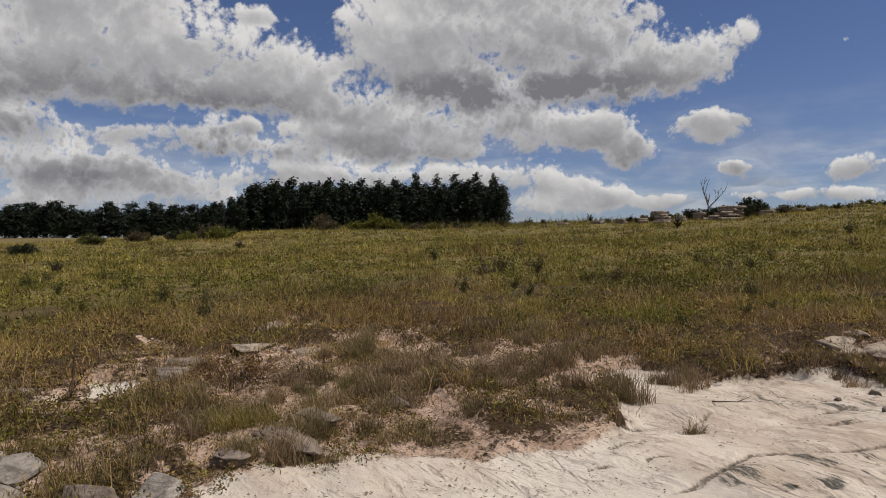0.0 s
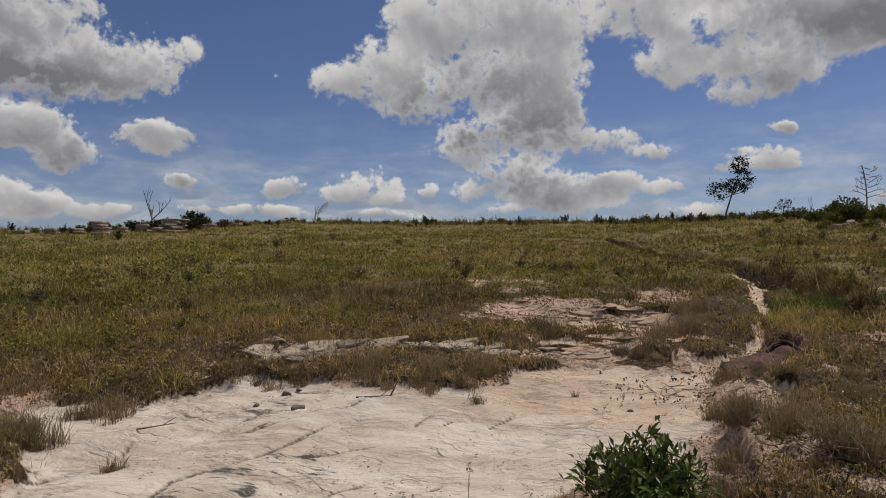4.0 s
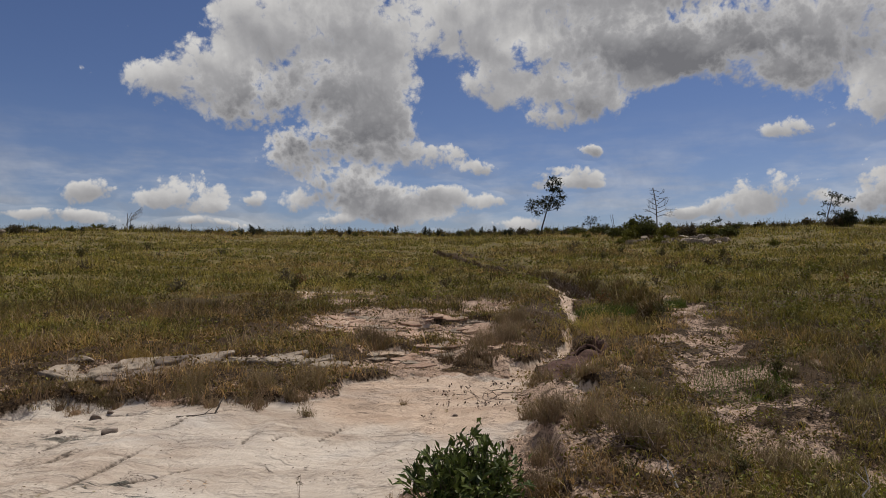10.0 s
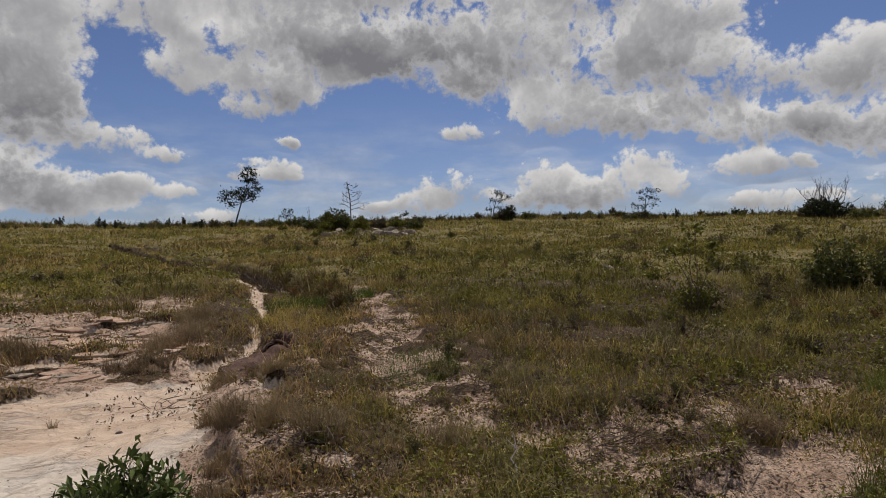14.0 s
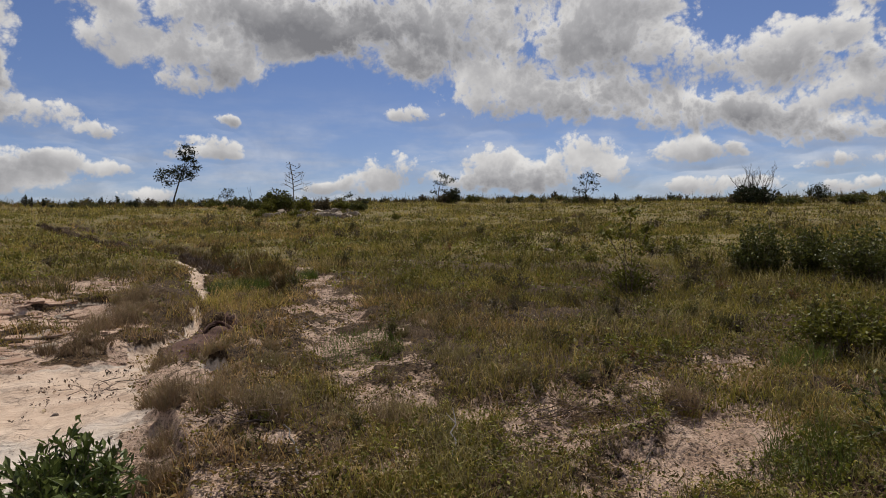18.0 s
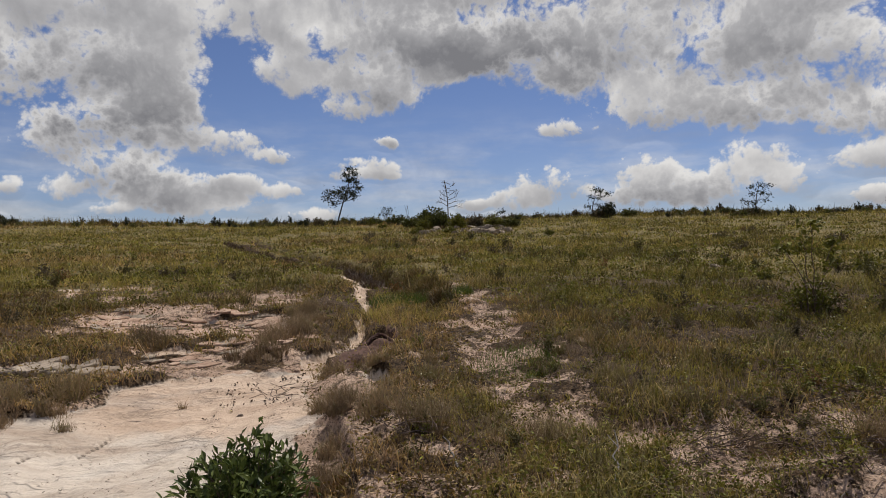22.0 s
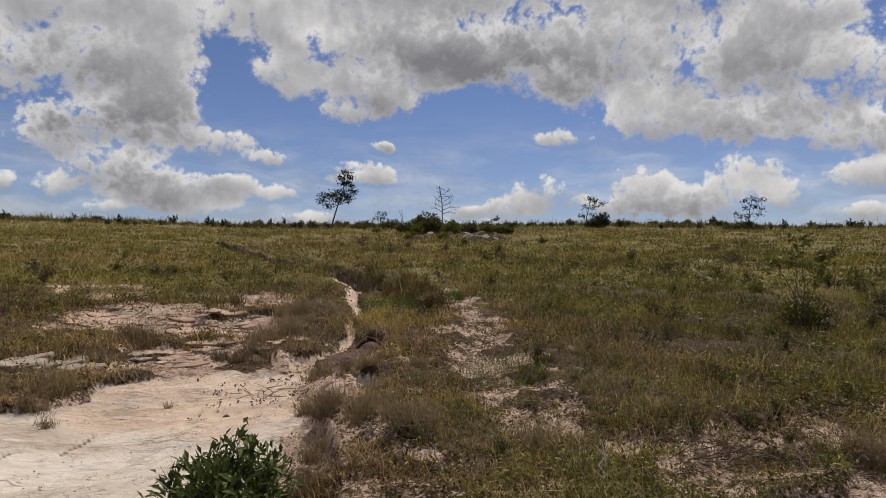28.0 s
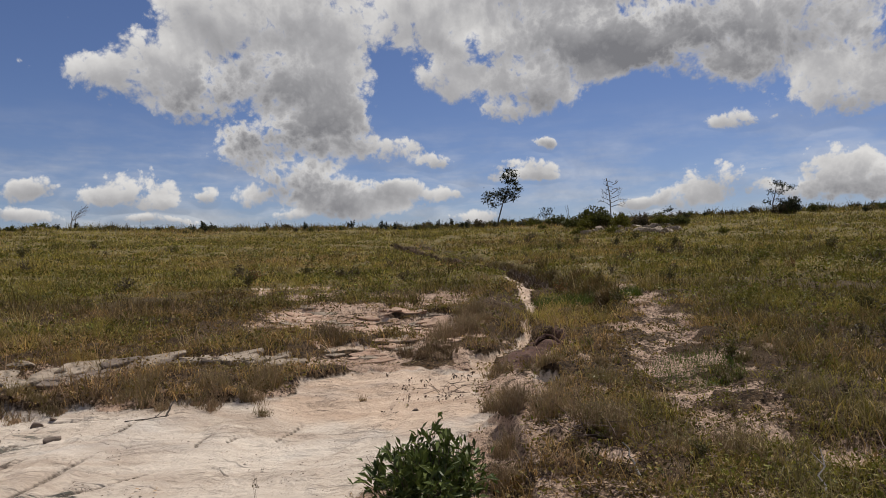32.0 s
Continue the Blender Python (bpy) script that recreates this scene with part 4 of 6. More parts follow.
def sprout(rng, tall, wide, stems, per_stem, leaf, leaf_wide, start=0.25, bend=0.3, thick=0.006):
    """A shrub: stems that spread from one root and the leaves along them."""
    wood, at, along = [], [], []
    for _ in range(stems):
        w, out = rng.uniform(0, 2 * np.pi), math.sqrt(rng.uniform(0.02, 1.0)) * wide / 2
        h = tall * (1 - 0.55 * (out / (wide / 2)) ** 2) * rng.uniform(0.55, 1.08)
        k = np.linspace(0, 1, 6)
        root = 0.5 if stems >= 40 else 0.0
        swing = out * (root + (1 - root) * k ** (1 + bend))
        p = np.stack([np.cos(w) * swing, np.sin(w) * swing, h * k**0.85], 1)
        p[1:] += rng.normal(0, 0.02 * tall, (5, 3))
        p[0, 2] -= 0.03
        wood.append(tube(p, np.linspace(thick, thick * 0.3, 6), 4))
        s = rng.uniform(start, 1.0, per_stem) ** 0.85
        i = np.minimum((s * 5).astype(int), 4)
        q = p[i] + (p[i + 1] - p[i]) * (s * 5 - i)[:, None]
        d = (p[i + 1] - p[i]) / (np.linalg.norm(p[i + 1] - p[i], axis=1)[:, None] + 1e-9) * 0.6 + rng.normal(0, 0.55, (per_stem, 3)) + [0, 0, 0.15]
        at.append(q + rng.normal(0, 0.035 * wide, (per_stem, 3)) * [1, 1, 0.6])
        along.append(d)
    at, along = np.concatenate(at), np.concatenate(along)
    return merge(wood), leaves(rng, at, along, leaf, leaf_wide)


def shrub(name, x, y, label, mat, seed, category="shrub", group="", sink=0.0, **shape):
    rng = np.random.RandomState(seed)
    wood, foliage = sprout(rng, **shape)
    ob = thing(name, x, y, label, category, group, sink=sink)
    part("twig_framework", mesh_np("twig_framework", *wood, smooth=True), TWIG, ob)
    part("foliage", mesh_np("foliage", *foliage), mat, ob)
    return ob


def branching(rng, base, way, length, radius, depth, wood, tips, spread=0.6, lift=0.15, pieces=5, wander=0.08):
    """Limbs that fork; the thin ends go to tips."""
    p, d = [np.array(base, float)], np.array(way, float)
    d /= np.linalg.norm(d)
    for _ in range(pieces):
        d = d + rng.normal(0, wander, 3) + [0, 0, lift * 0.2]
        d /= np.linalg.norm(d)
        p.append(p[-1] + d * length / pieces)
    wood.append(tube(p, np.linspace(radius, radius * 0.55, pieces + 1), 5 if depth > 1 else 3))
    if depth == 0:
        tips.append((p[-1], d))
        return
    for _ in range(rng.randint(2, 4)):
        i = rng.randint(pieces // 2, pieces + 1)
        e = d + rng.normal(0, spread, 3) + [0, 0, lift]
        branching(rng, p[i], e, length * rng.uniform(0.5, 0.75), radius * 0.55, depth - 1, wood, tips, spread, lift, pieces, wander)


def rock_mesh(seed, sx, sy, sz, layers=0.0, rough=0.25, fine=2):
    """A weathered stone, flat below; layers: how strongly it is bedded."""
    cut = np.random.RandomState(int(seed) + 900)
    planes = [(Vector(n).normalized(), d) for n, d in zip(cut.normal(0, 1, (11, 3)), cut.uniform(0.5, 0.85, 11))]
    bm = bmesh.new()
    bmesh.ops.create_icosphere(bm, subdivisions=fine + 1, radius=1.0)
    for v in bm.verts:
        p = v.co.copy()
        n = noise.fractal(p * 1.3 + Vector((seed * 7.1, 0, 0)), 0.8, 2.0, 4)
        q = Vector([math.copysign(abs(c) ** 0.62, c) for c in p]) * (1 + 0.5 * rough * n)
        for way, d in planes:
            over = q.dot(way) - d
            if over > 0:
                q -= way * over * 0.92
        if layers:
            band = math.floor((q.z + 1) * 3.5 + 0.4 * n)
            push = 1 + layers * (noise.noise(Vector((band * 3.7, seed * 1.9, 0.5))))
            q.x, q.y = q.x * push, q.y * push
        v.co = Vector((q.x * sx, q.y * sy, max(q.z, -0.5) * sz))
    me = bpy.data.meshes.new("rock")
    bm.to_mesh(me)
    bm.free()
    return me


def slab_mesh(seed, sx, sy, sz):
    """A thin broken plate of stone with an uneven outline and a worn upper edge."""
    rng = np.random.RandomState(int(seed))
    n = 9
    w = np.sort(np.arange(n) * 2 * np.pi / n + rng.uniform(-0.32, 0.32, n))
    rad = rng.uniform(0.6, 1.2, n)
    v = []
    for k, z in ((0.94, -0.6), (1.0, 0.15), (0.98, 0.7), (0.88, 1.0)):
        for a, b in zip(w, rad):
            v.append((math.cos(a) * b * k * sx, math.sin(a) * b * k * sy, z * sz + rng.uniform(-0.06, 0.06) * sz))
    v.append((0, 0, sz * 1.04))
    f = []
    for i in range(3):
        for j in range(n):
            p, q = i * n + j, i * n + (j + 1) % n
            f += [(p, q, q + n), (p, q + n, p + n)]
    f += [(3 * n + j, 3 * n + (j + 1) % n, 4 * n) for j in range(n)]
    return mesh_np("slab", v, f)


# ---- the ground: one sheet to the horizon ----


def build_ground():
    az = np.concatenate([np.arange(-180, -106, 3.0), np.arange(-106, 73, 0.3), np.arange(73, 180, 3.0)])
    ring, r = [], 0.4
    while r < 3500:
        ring.append(r)
        r *= 1.08 if r < 3.0 else 1.0048 if r < 13 else 1.018 if r < 60 else 1.13
    ring = np.array(ring)
    R, A = np.meshgrid(ring, np.radians(az), indexing="ij")
    x, y = (R * np.sin(A)).ravel(), (R * np.cos(A)).ravel()
    z = zones(x, y)
    v = np.stack([x, y, height(x, y, z)], 1)
    n, m = len(ring), len(az)
    i, j = np.meshgrid(np.arange(n - 1), np.arange(m), indexing="ij")
    p, q = (i * m + j).ravel(), (i * m + (j + 1) % m).ravel()
    tris = np.concatenate([np.stack([p, p + m, q], 1), np.stack([q, p + m, q + m], 1)])
    v = np.concatenate([v, [[0, 0, v[:m, 2].mean()]]])
    hub = np.stack([np.full(m, len(v) - 1), np.arange(m), (np.arange(m) + 1) % m], 1)
    tris = np.concatenate([tris, hub])
    attrs = [(k, np.append(z[k], 0)) for k in ("sand", "yellow", "red", "bare", "mud", "crust", "crack", "far")]
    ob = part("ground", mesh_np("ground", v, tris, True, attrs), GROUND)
    tagged(ob, "grassy hillside with washed pale sand, red rock and ruts", "ground", kind="structure")


build_ground()

# ---- grass ----


def blades(rng, x, y, h, w, lean, tint, bent=True, z=None):
    """Blades of grass that stand at x, y on the ground."""
    n = len(x)
    z = height(x, y) - 0.01 if z is None else z
    a, t = rng.uniform(0, 2 * np.pi, n), rng.uniform(0, 2 * np.pi, n)
    dx, dy = np.cos(a) * lean * h, np.sin(a) * lean * h
    wx, wy = np.cos(t) * w / 2, np.sin(t) * w / 2
    zero = np.zeros(n)
    left, right = np.stack([x - wx, y - wy, z], 1), np.stack([x + wx, y + wy, z], 1)
    tip = np.stack([x + dx, y + dy, z + h * np.sqrt(np.maximum(1 - 0.6 * lean**2, 0.1))], 1)
    if not bent:
        v = np.stack([left, right, tip], 1)
        f = (np.arange(n) * 3)[:, None] + np.arange(3)[None]
        return v.reshape(-1, 3), f, np.repeat(tint, 3), np.tile([0.0, 0.0, 1.0], n)
    mid = np.stack([x + dx * 0.35, y + dy * 0.35, z + h * 0.58], 1)
    half = np.stack([wx * 0.75, wy * 0.75, zero], 1)
    v = np.stack([left, right, mid - half, mid + half, tip], 1)
    f = (np.arange(n) * 5)[:, None, None] + np.array([(0, 1, 3), (0, 3, 2), (2, 3, 4)])[None]
    return v.reshape(-1, 3), f.reshape(-1, 3), np.repeat(tint, 5), np.tile([0.0, 0.0, 0.5, 0.5, 1.0], n)


def sward(name, label, seed, clumps, per, near, far, tall, wide, bent, mat, spread, az0=-104, az1=72, even=0.0, thin_out=0.0):
    """Grass in clumps, each with its own height, tint and vigour; even: from thick near by (0) to evenly spread (1)."""
    rng = np.random.RandomState(seed)
    k = rng.uniform(0, 1, clumps)
    r = np.where(rng.uniform(0, 1, clumps) < even, np.sqrt(near**2 + k * (far**2 - near**2)), np.exp(np.log(near) + k * (np.log(far) - np.log(near))))
    a = np.radians(rng.uniform(az0, az1, clumps))
    x, y = r * np.sin(a), r * np.cos(a)
    z = zones(x, y)
    patch = fbm(x, y, 0.7, 3, 21.0)
    keep = rng.uniform(0, 1, clumps) < z["cover"] * np.clip(0.72 - thin_out + 0.75 * patch, 0.06, 1)
    ground = height(x[keep], y[keep], {key: value[keep] for key, value in z.items()})
    x, y, r, g, c, patch = x[keep], y[keep], r[keep], z["green"][keep], z["cover"][keep], patch[keep]
    n = len(x)
    size = np.clip(rng.lognormal(0, 0.42, n) * (1 + 0.5 * patch), 0.3, 2.4) * (0.6 + 0.4 * c)
    grow = np.clip(r / near, 1, 3.0) ** 0.6
    tone = np.clip(g + rng.normal(0, 0.28, n) + 0.35 * fbm(x, y, 0.45, 2, 52.0), 0, 1)
    life = np.clip(rng.lognormal(-0.05 + 0.14 * step(9, 20, r) - 0.16 * step(14, 32, np.degrees(np.arctan2(x, y))), 0.42, n) * (1 + 0.45 * fbm(x, y, 1.7, 3, 33.0)), 0.22, 1.75)
    X = np.repeat(x, per) + rng.normal(0, 1, n * per) * np.repeat(spread * size * grow, per)
    Y = np.repeat(y, per) + rng.normal(0, 1, n * per) * np.repeat(spread * size * grow, per)
    H = tall * np.repeat(size, per) * rng.uniform(0.35, 1.15, n * per)
    W = wide * np.repeat(grow, per) * rng.uniform(0.6, 1.3, n * per)
    T = np.clip(np.repeat(tone, per) + rng.normal(0, 0.12, n * per), 0, 1)
    V = np.repeat(life, per) * rng.uniform(0.8, 1.2, n * per)
    v, f, t, hi = blades(rng, X, Y, H, W, rng.uniform(0.15, 1.2, n * per), T, bent, np.repeat(ground, per) - 0.015)
    ob = part(name, mesh_np(name, v, f, False, [("tint", t), ("high", hi), ("vigour", np.repeat(V, 5 if bent else 3))]), mat)
    tagged(ob, label, "grass", kind="stuff")


sward("near_grass", "short olive and straw-coloured grass in uneven tufts", 3, 26000, 13, 2.6, 10.0, 0.085, 0.0045, True, GRASS, 0.026)
sward("fine_grass", "fine dry brown grass between the tufts", 4, 20000, 9, 2.6, 12.0, 0.06, 0.0038, True, STRAW, 0.05, thin_out=0.1)
sward("meadow_grass", "olive meadow grass in clumps", 11, 36000, 13, 8.0, 24.0, 0.11, 0.0095, False, GRASS, 0.042)
sward("hill_grass", "olive grass with brown stalks over the hillside", 5, 52000, 9, 18.0, 58.0, 0.13, 0.024, False, GRASS, 0.085, even=0.5)
sward("tussocks", "rough brown-green tussocks standing out of the grass", 6, 1500, 46, 3.2, 13.0, 0.13, 0.0045, True, STRAW, 0.036)
sward("hill_tussocks", "dark brown-green tussocks over the hillside", 7, 7000, 22, 10.0, 56.0, 0.18, 0.014, False, DUSK, 0.075, even=0.3, thin_out=0.1)
sward("brow_fringe", "ragged tall grass and weeds along the hill's brow", 10, 5200, 14, 43.0, 53.0, 0.3, 0.05, False, DUSK, 0.16, az0=-75, even=1.0)
sward("dry_stalks", "thin dry straw stalks standing over the grass", 9, 9000, 4, 4.0, 40.0, 0.22, 0.005, False, STRAW, 0.08)


def scatter(name, label, seed, groups, per, near, far, size, rise, spread, mat, where, tone):
    """Small leaves in loose groups: herbs among the grass, or dead leaves on bare soil."""
    rng = np.random.RandomState(seed)
    r = np.exp(rng.uniform(math.log(near), math.log(far), groups))
    a = np.radians(rng.uniform(-104, 72, groups))
    x, y = r * np.sin(a), r * np.cos(a)
    keep = rng.uniform(0, 1, groups) < where(zones(x, y), x, y)
    x, y, r = x[keep], y[keep], r[keep]
    n = len(x)
    green = tone(zones(x, y)) + rng.normal(0, 0.32, n)
    big = size * np.clip(r / 7, 0.7, 3.0) ** 0.8
    X = np.repeat(x, per) + rng.normal(0, spread, n * per) * np.repeat(np.clip(r / 7, 0.7, 3), per)
    Y = np.repeat(y, per) + rng.normal(0, spread, n * per) * np.repeat(np.clip(r / 7, 0.7, 3), per)
    Z = (height(X, Y) if rise < 0.03 else np.repeat(height(x, y), per)) + 0.006 + rng.uniform(0, 1, n * per) ** 1.3 * rise * np.repeat(rng.uniform(0.3, 1.2, n), per)
    at = np.stack([X, Y, Z], 1)
    v, f = flat_leaves(rng, at, np.repeat(big, per))
    if rise < 0.02:
        v = v.reshape(-1, 4, 3)
        v[:, :, 2] = at[:, None, 2] + (v[:, :, 2] - at[:, None, 2]) * 0.3
        v = v.reshape(-1, 3)
    t = np.repeat(np.clip(np.repeat(green, per) + rng.normal(0, 0.2, n * per), 0, 1), 4)
    ob = part(name, mesh_np(name, v, f, False, [("tint", t), ("high", np.tile([0.0, 0.4, 1.0, 0.4], n * per)), ("vigour", np.repeat(np.repeat(np.clip(rng.lognormal(-0.05, 0.4, n), 0.3, 1.7), per), 4))]), mat)
    tagged(ob, label, "plants", kind="stuff")


scatter("low_herbs", "small olive and brown herbs among the grass", 61, 52000, 10, 2.8, 40.0, 0.019, 0.11, 0.035, HERB, lambda z, x, y: z["cover"] * np.clip(0.6 + 0.8 * fbm(x, y, 1.2, 3, 50.0), 0, 1) * (1 - 0.6 * step(1.2, 0.6, np.hypot((x - 0.95) / 0.7, (y - 3.9) / 1.0))), lambda z: z["green"])
scatter("flower_heads", "tiny pale flower heads dotted over the meadow", 63, 420, 2, 4.0, 22.0, 0.013, 0.2, 0.12, FLOWER, lambda z, x, y: z["cover"] * step(5, 25, np.degrees(np.arctan2(x, y))), lambda z: z["green"])
scatter("leaf_litter", "dark dead leaves and twigs strewn over bare soil", 62, 30000, 6, 2.6, 12.0, 0.014, 0.018, 0.07, LITTER, lambda z, x, y: np.clip(z["bare"] * 1.2 + 0.5 * z["red"] + z["mud"] + 0.25, 0, 1) * (1 - 0.93 * step(0.3, 0.7, z["sand"])), lambda z: z["green"] * 0 + 0.4)
scatter("washed_litter", "dark leaves and twigs washed onto the sand", 65, 5200, 6, 4.6, 7.6, 0.017, 0.02, 0.045, LITTER, lambda z, x, y: step(0.15, 0.5, z["sand"]) * np.maximum(step(1.1, 0.5, np.hypot((x - 0.05) / 0.75, (y - 5.75) / 0.75)), 0.8 * step(1.1, 0.5, np.hypot((x + 0.3) / 0.6, (y - 6.5) / 0.5))) * np.clip(0.25 + 1.3 * fbm(x, y, 0.22, 3, 87.0), 0, 1), lambda z: z["green"] * 0 + 0.15)
scatter("ground_scrub", "brown and olive creeping herbs over bare soil", 66, 24000, 9, 2.6, 9.0, 0.017, 0.06, 0.04, HERB, lambda z, x, y: step(0.2, 0.5, z["bare"]) * np.maximum(step(0.2, 0.5, x), step(-3.7, -4.0, x)) * np.clip(0.25 + 1.2 * fbm(x, y, 0.35, 3, 15.0), 0, 1), lambda z: 0.25 + 0.4 * z["green"])
scatter("dry_grass_litter", "broken pale straw strewn over bare soil", 64, 16000, 5, 3.0, 12.0, 0.02, 0.012, 0.09, STRAW, lambda z, x, y: np.clip(z["bare"] + 0.4 * z["mud"], 0, 1) * (1 - 0.95 * step(0.2, 0.5, z["sand"])), lambda z: z["green"] * 0 + 0.2)


def height_slope(x, y, X, Y):
    """How much higher or lower the ground lies at X, Y than at x, y, by its slope there."""
    a, b, c, d = height(np.array([x - 0.06, x + 0.06, x, x]), np.array([y, y, y - 0.06, y + 0.06]))
    return np.clip((b - a) / 0.12, -0.4, 0.4) * (X - x) + np.clip((d - c) / 0.12, -0.4, 0.4) * (Y - y)


def tuft(x, y, tall, wide, count, seed, mat, label, thin=0.006, green=0.3):
    """One clump of long bent grass."""
    if thin < 0.01:
        count, thin = int(count * 1.6), thin * 0.62
    rng = np.random.RandomState(seed)
    r, w = wide * 0.28 * np.sqrt(rng.uniform(0, 1, count)), rng.uniform(0, 2 * np.pi, count)
    skirt = rng.uniform(0, 1, count) < 0.4
    lobe = 1 + 0.22 * np.sin(2 * w + seed) + 0.16 * np.sin(3 * w + 2.3 * seed)
    r = np.where(skirt, r * 1.1, r) * lobe
    X, Y = x + r * np.cos(w), y + r * np.sin(w)
    H = tall * np.where(skirt, rng.uniform(0.15, 0.55, count), 0.3 + 0.8 * rng.uniform(0, 1, count) ** 1.4)
    lean = np.clip(rng.normal(0.62, 0.35, count), 0.05, 1.25)
    T = np.clip(rng.normal(green, 0.25, count), 0, 1)
    z = floor_at(x, y)
    v, f, t, hi = blades(rng, X, Y, H, np.full(count, thin), lean, T, z=z - 0.012 + height_slope(x, y, X, Y))
    # the matted foot that the blades grow from
    w = np.arange(10) * 2 * np.pi / 10
    px, py = np.r_[x + min(wide * 0.25, 0.12) * np.cos(w), x], np.r_[y + min(wide * 0.25, 0.12) * np.sin(w), y]
    foot = np.stack([px, py, z + height_slope(x, y, px, py) - 0.012 + np.r_[np.zeros(10), 0.03]], 1)
    f = np.concatenate([f, len(v) + np.array([(j, (j + 1) % 10, 10) for j in range(10)])])
    v, t, hi = np.concatenate([v, foot]), np.r_[t, np.full(11, 0.1)], np.r_[hi, np.zeros(11)]
    ob = part("grass_tuft", mesh_np("grass_tuft", v - np.array([x, y, z]), f, False, [("tint", t), ("high", hi), ("vigour", np.full(len(v), rng.uniform(0.65, 1.15)))]), mat)
    ob.location = (x, y, z)
    return tagged(ob, label, "grass tuft", "grass tufts on the sand's edge")


for i, (x, y, tall, wide, n, mat, g, label) in enumerate((
    (-3.25, 3.32, 0.16, 0.2, 120, STRAW, 0.5, "small wiry grass tuft alone on pale sand"),
    (-4.05, 3.42, 0.34, 0.6, 500, STRAW, 0.55, "bent olive grass tuft at the sand's edge"),
    (-5.0, 3.5, 0.34, 0.5, 420, STRAW, 0.35, "straw-brown grass tuft on bare soil"),
    (-5.0, 2.75, 0.32, 0.7, 600, STRAW, 0.15, "wide straw-brown tuft on bare soil"),
    (-6.4, 2.0, 0.36, 0.7, 600, STRAW, 0.7, "olive tuft with a brown foot on bare soil"),
    (-5.5, 2.1, 0.30, 0.6, 450, STRAW, 0.25, "dull brown tuft on pinkish soil"),
    (-4.9, 0.55, 0.22, 0.8, 500, GRASS, 0.8, "low green tuft behind grey stones"),
    (-1.25, 7.85, 0.30, 0.75, 800, STRAW, 0.35, "rounded brown-green tuft in the red rock"),
    (0.74, 4.35, 0.28, 0.5, 380, STRAW, 0.3, "straw tuft hanging over a sandy bank"),
    (0.98, 4.0, 0.25, 0.5, 340, STRAW, 0.35, "drooping straw tuft on the bank"),
    (1.75, 3.95, 0.26, 0.55, 550, STRAW, 0.35, "combed-over mound of fine dry grass"),
    (0.42, 4.2, 0.2, 0.4, 350, STRAW, 0.2, "grey-brown tuft on littered soil"),
    (0.5, 4.55, 0.22, 0.4, 350, STRAW, 0.15, "grey-brown tuft on littered soil"),
    (0.42, 5.1, 0.2, 0.35, 300, STRAW, 0.25, "grey-brown tuft on littered soil"),
    (0.35, 3.75, 0.2, 0.4, 350, STRAW, 0.2, "grey-brown tuft beside a leafy bush"),
    (-0.45, 3.3, 0.16, 0.4, 300, STRAW, 0.1, "dry brown tuft under a leafy bush"),
    (0.55, 4.85, 0.26, 0.4, 350, STRAW, 0.25, "dark brown tuft at the foot of the path"),
    (2.3, 5.5, 0.13, 1.6, 1500, FRESH, 0.6, "bright green soft grass clump"),
    (1.85, 9.6, 0.2, 1.7, 1800, FRESH, 0.7, "bright green grass clump between the ruts"),
    (3.0, 10.4, 0.2, 1.0, 1000, FRESH, 0.6, "green clump beside the rut"),
    (3.35, 2.15, 0.24, 0.95, 420, FRESH, 0.2, "long green grass clump beside bare soil"),
    (5.1, 3.3, 0.28, 0.8, 500, FRESH, 0.4, "long green grass clump in the meadow"),
    (-3.4, 6.35, 0.2, 0.6, 400, GRASS, 0.4, "olive tuft beside a rock ledge"),
    (-1.5, 5.75, 0.28, 0.5, 450, STRAW, 0.4, "olive-brown tuft over the sand's edge"),
    (-1.9, 5.6, 0.26, 0.5, 400, STRAW, 0.45, "olive-brown tuft over the sand's edge"),
    (-2.5, 5.6, 0.26, 0.5, 400, STRAW, 0.5, "olive-brown tuft over the sand's edge"),
    (-0.65, 5.65, 0.12, 0.1, 30, STRAW, 0.4, "tiny twiggy tuft on pale sand"),
    (0.1, 7.5, 0.28, 0.6, 600, STRAW, 0.2, "dark brown tuft on the bank above the channel"),
    (0.45, 8.6, 0.28, 0.6, 600, STRAW, 0.35, "brown tuft on the bank above the channel"),
    (3.6, 3.15, 0.3, 0.35, 350, STRAW, 0.1, "dark dead tuft on bare soil"),
    (3.0, 3.45, 0.14, 0.6, 400, STRAW, 0.05, "flattened dead grass on a bare step"),
)):
    tuft(x, y, tall, wide, n, 100 + i, mat, label, green=g)

rng = np.random.RandomState(404)
for k in range(120):
    x, y = (rng.uniform(-7.2, -3.9), rng.uniform(0.2, 4.2)) if k < 60 else (rng.uniform(-5.8, -4.0), rng.uniform(0.4, 2.6)) if k >= 80 else (rng.uniform(0.5, 3.4), rng.uniform(3.7, 6.4))
    tall = rng.uniform(0.12, 0.28) * (1 if k < 60 else 0.7)
    tuft(x, y, tall, rng.uniform(0.25, 0.6), int(rng.uniform(130, 330)), 500 + k, STRAW, ("low straw-brown tuft on bare soil", "olive tuft with dry tips on bare soil", "greyish dry tuft on litter-strewn soil")[k % 3], green=(0.1, 0.6, 0.25)[k % 3] + (0.0 if k < 60 else 0.3), thin=0.008)

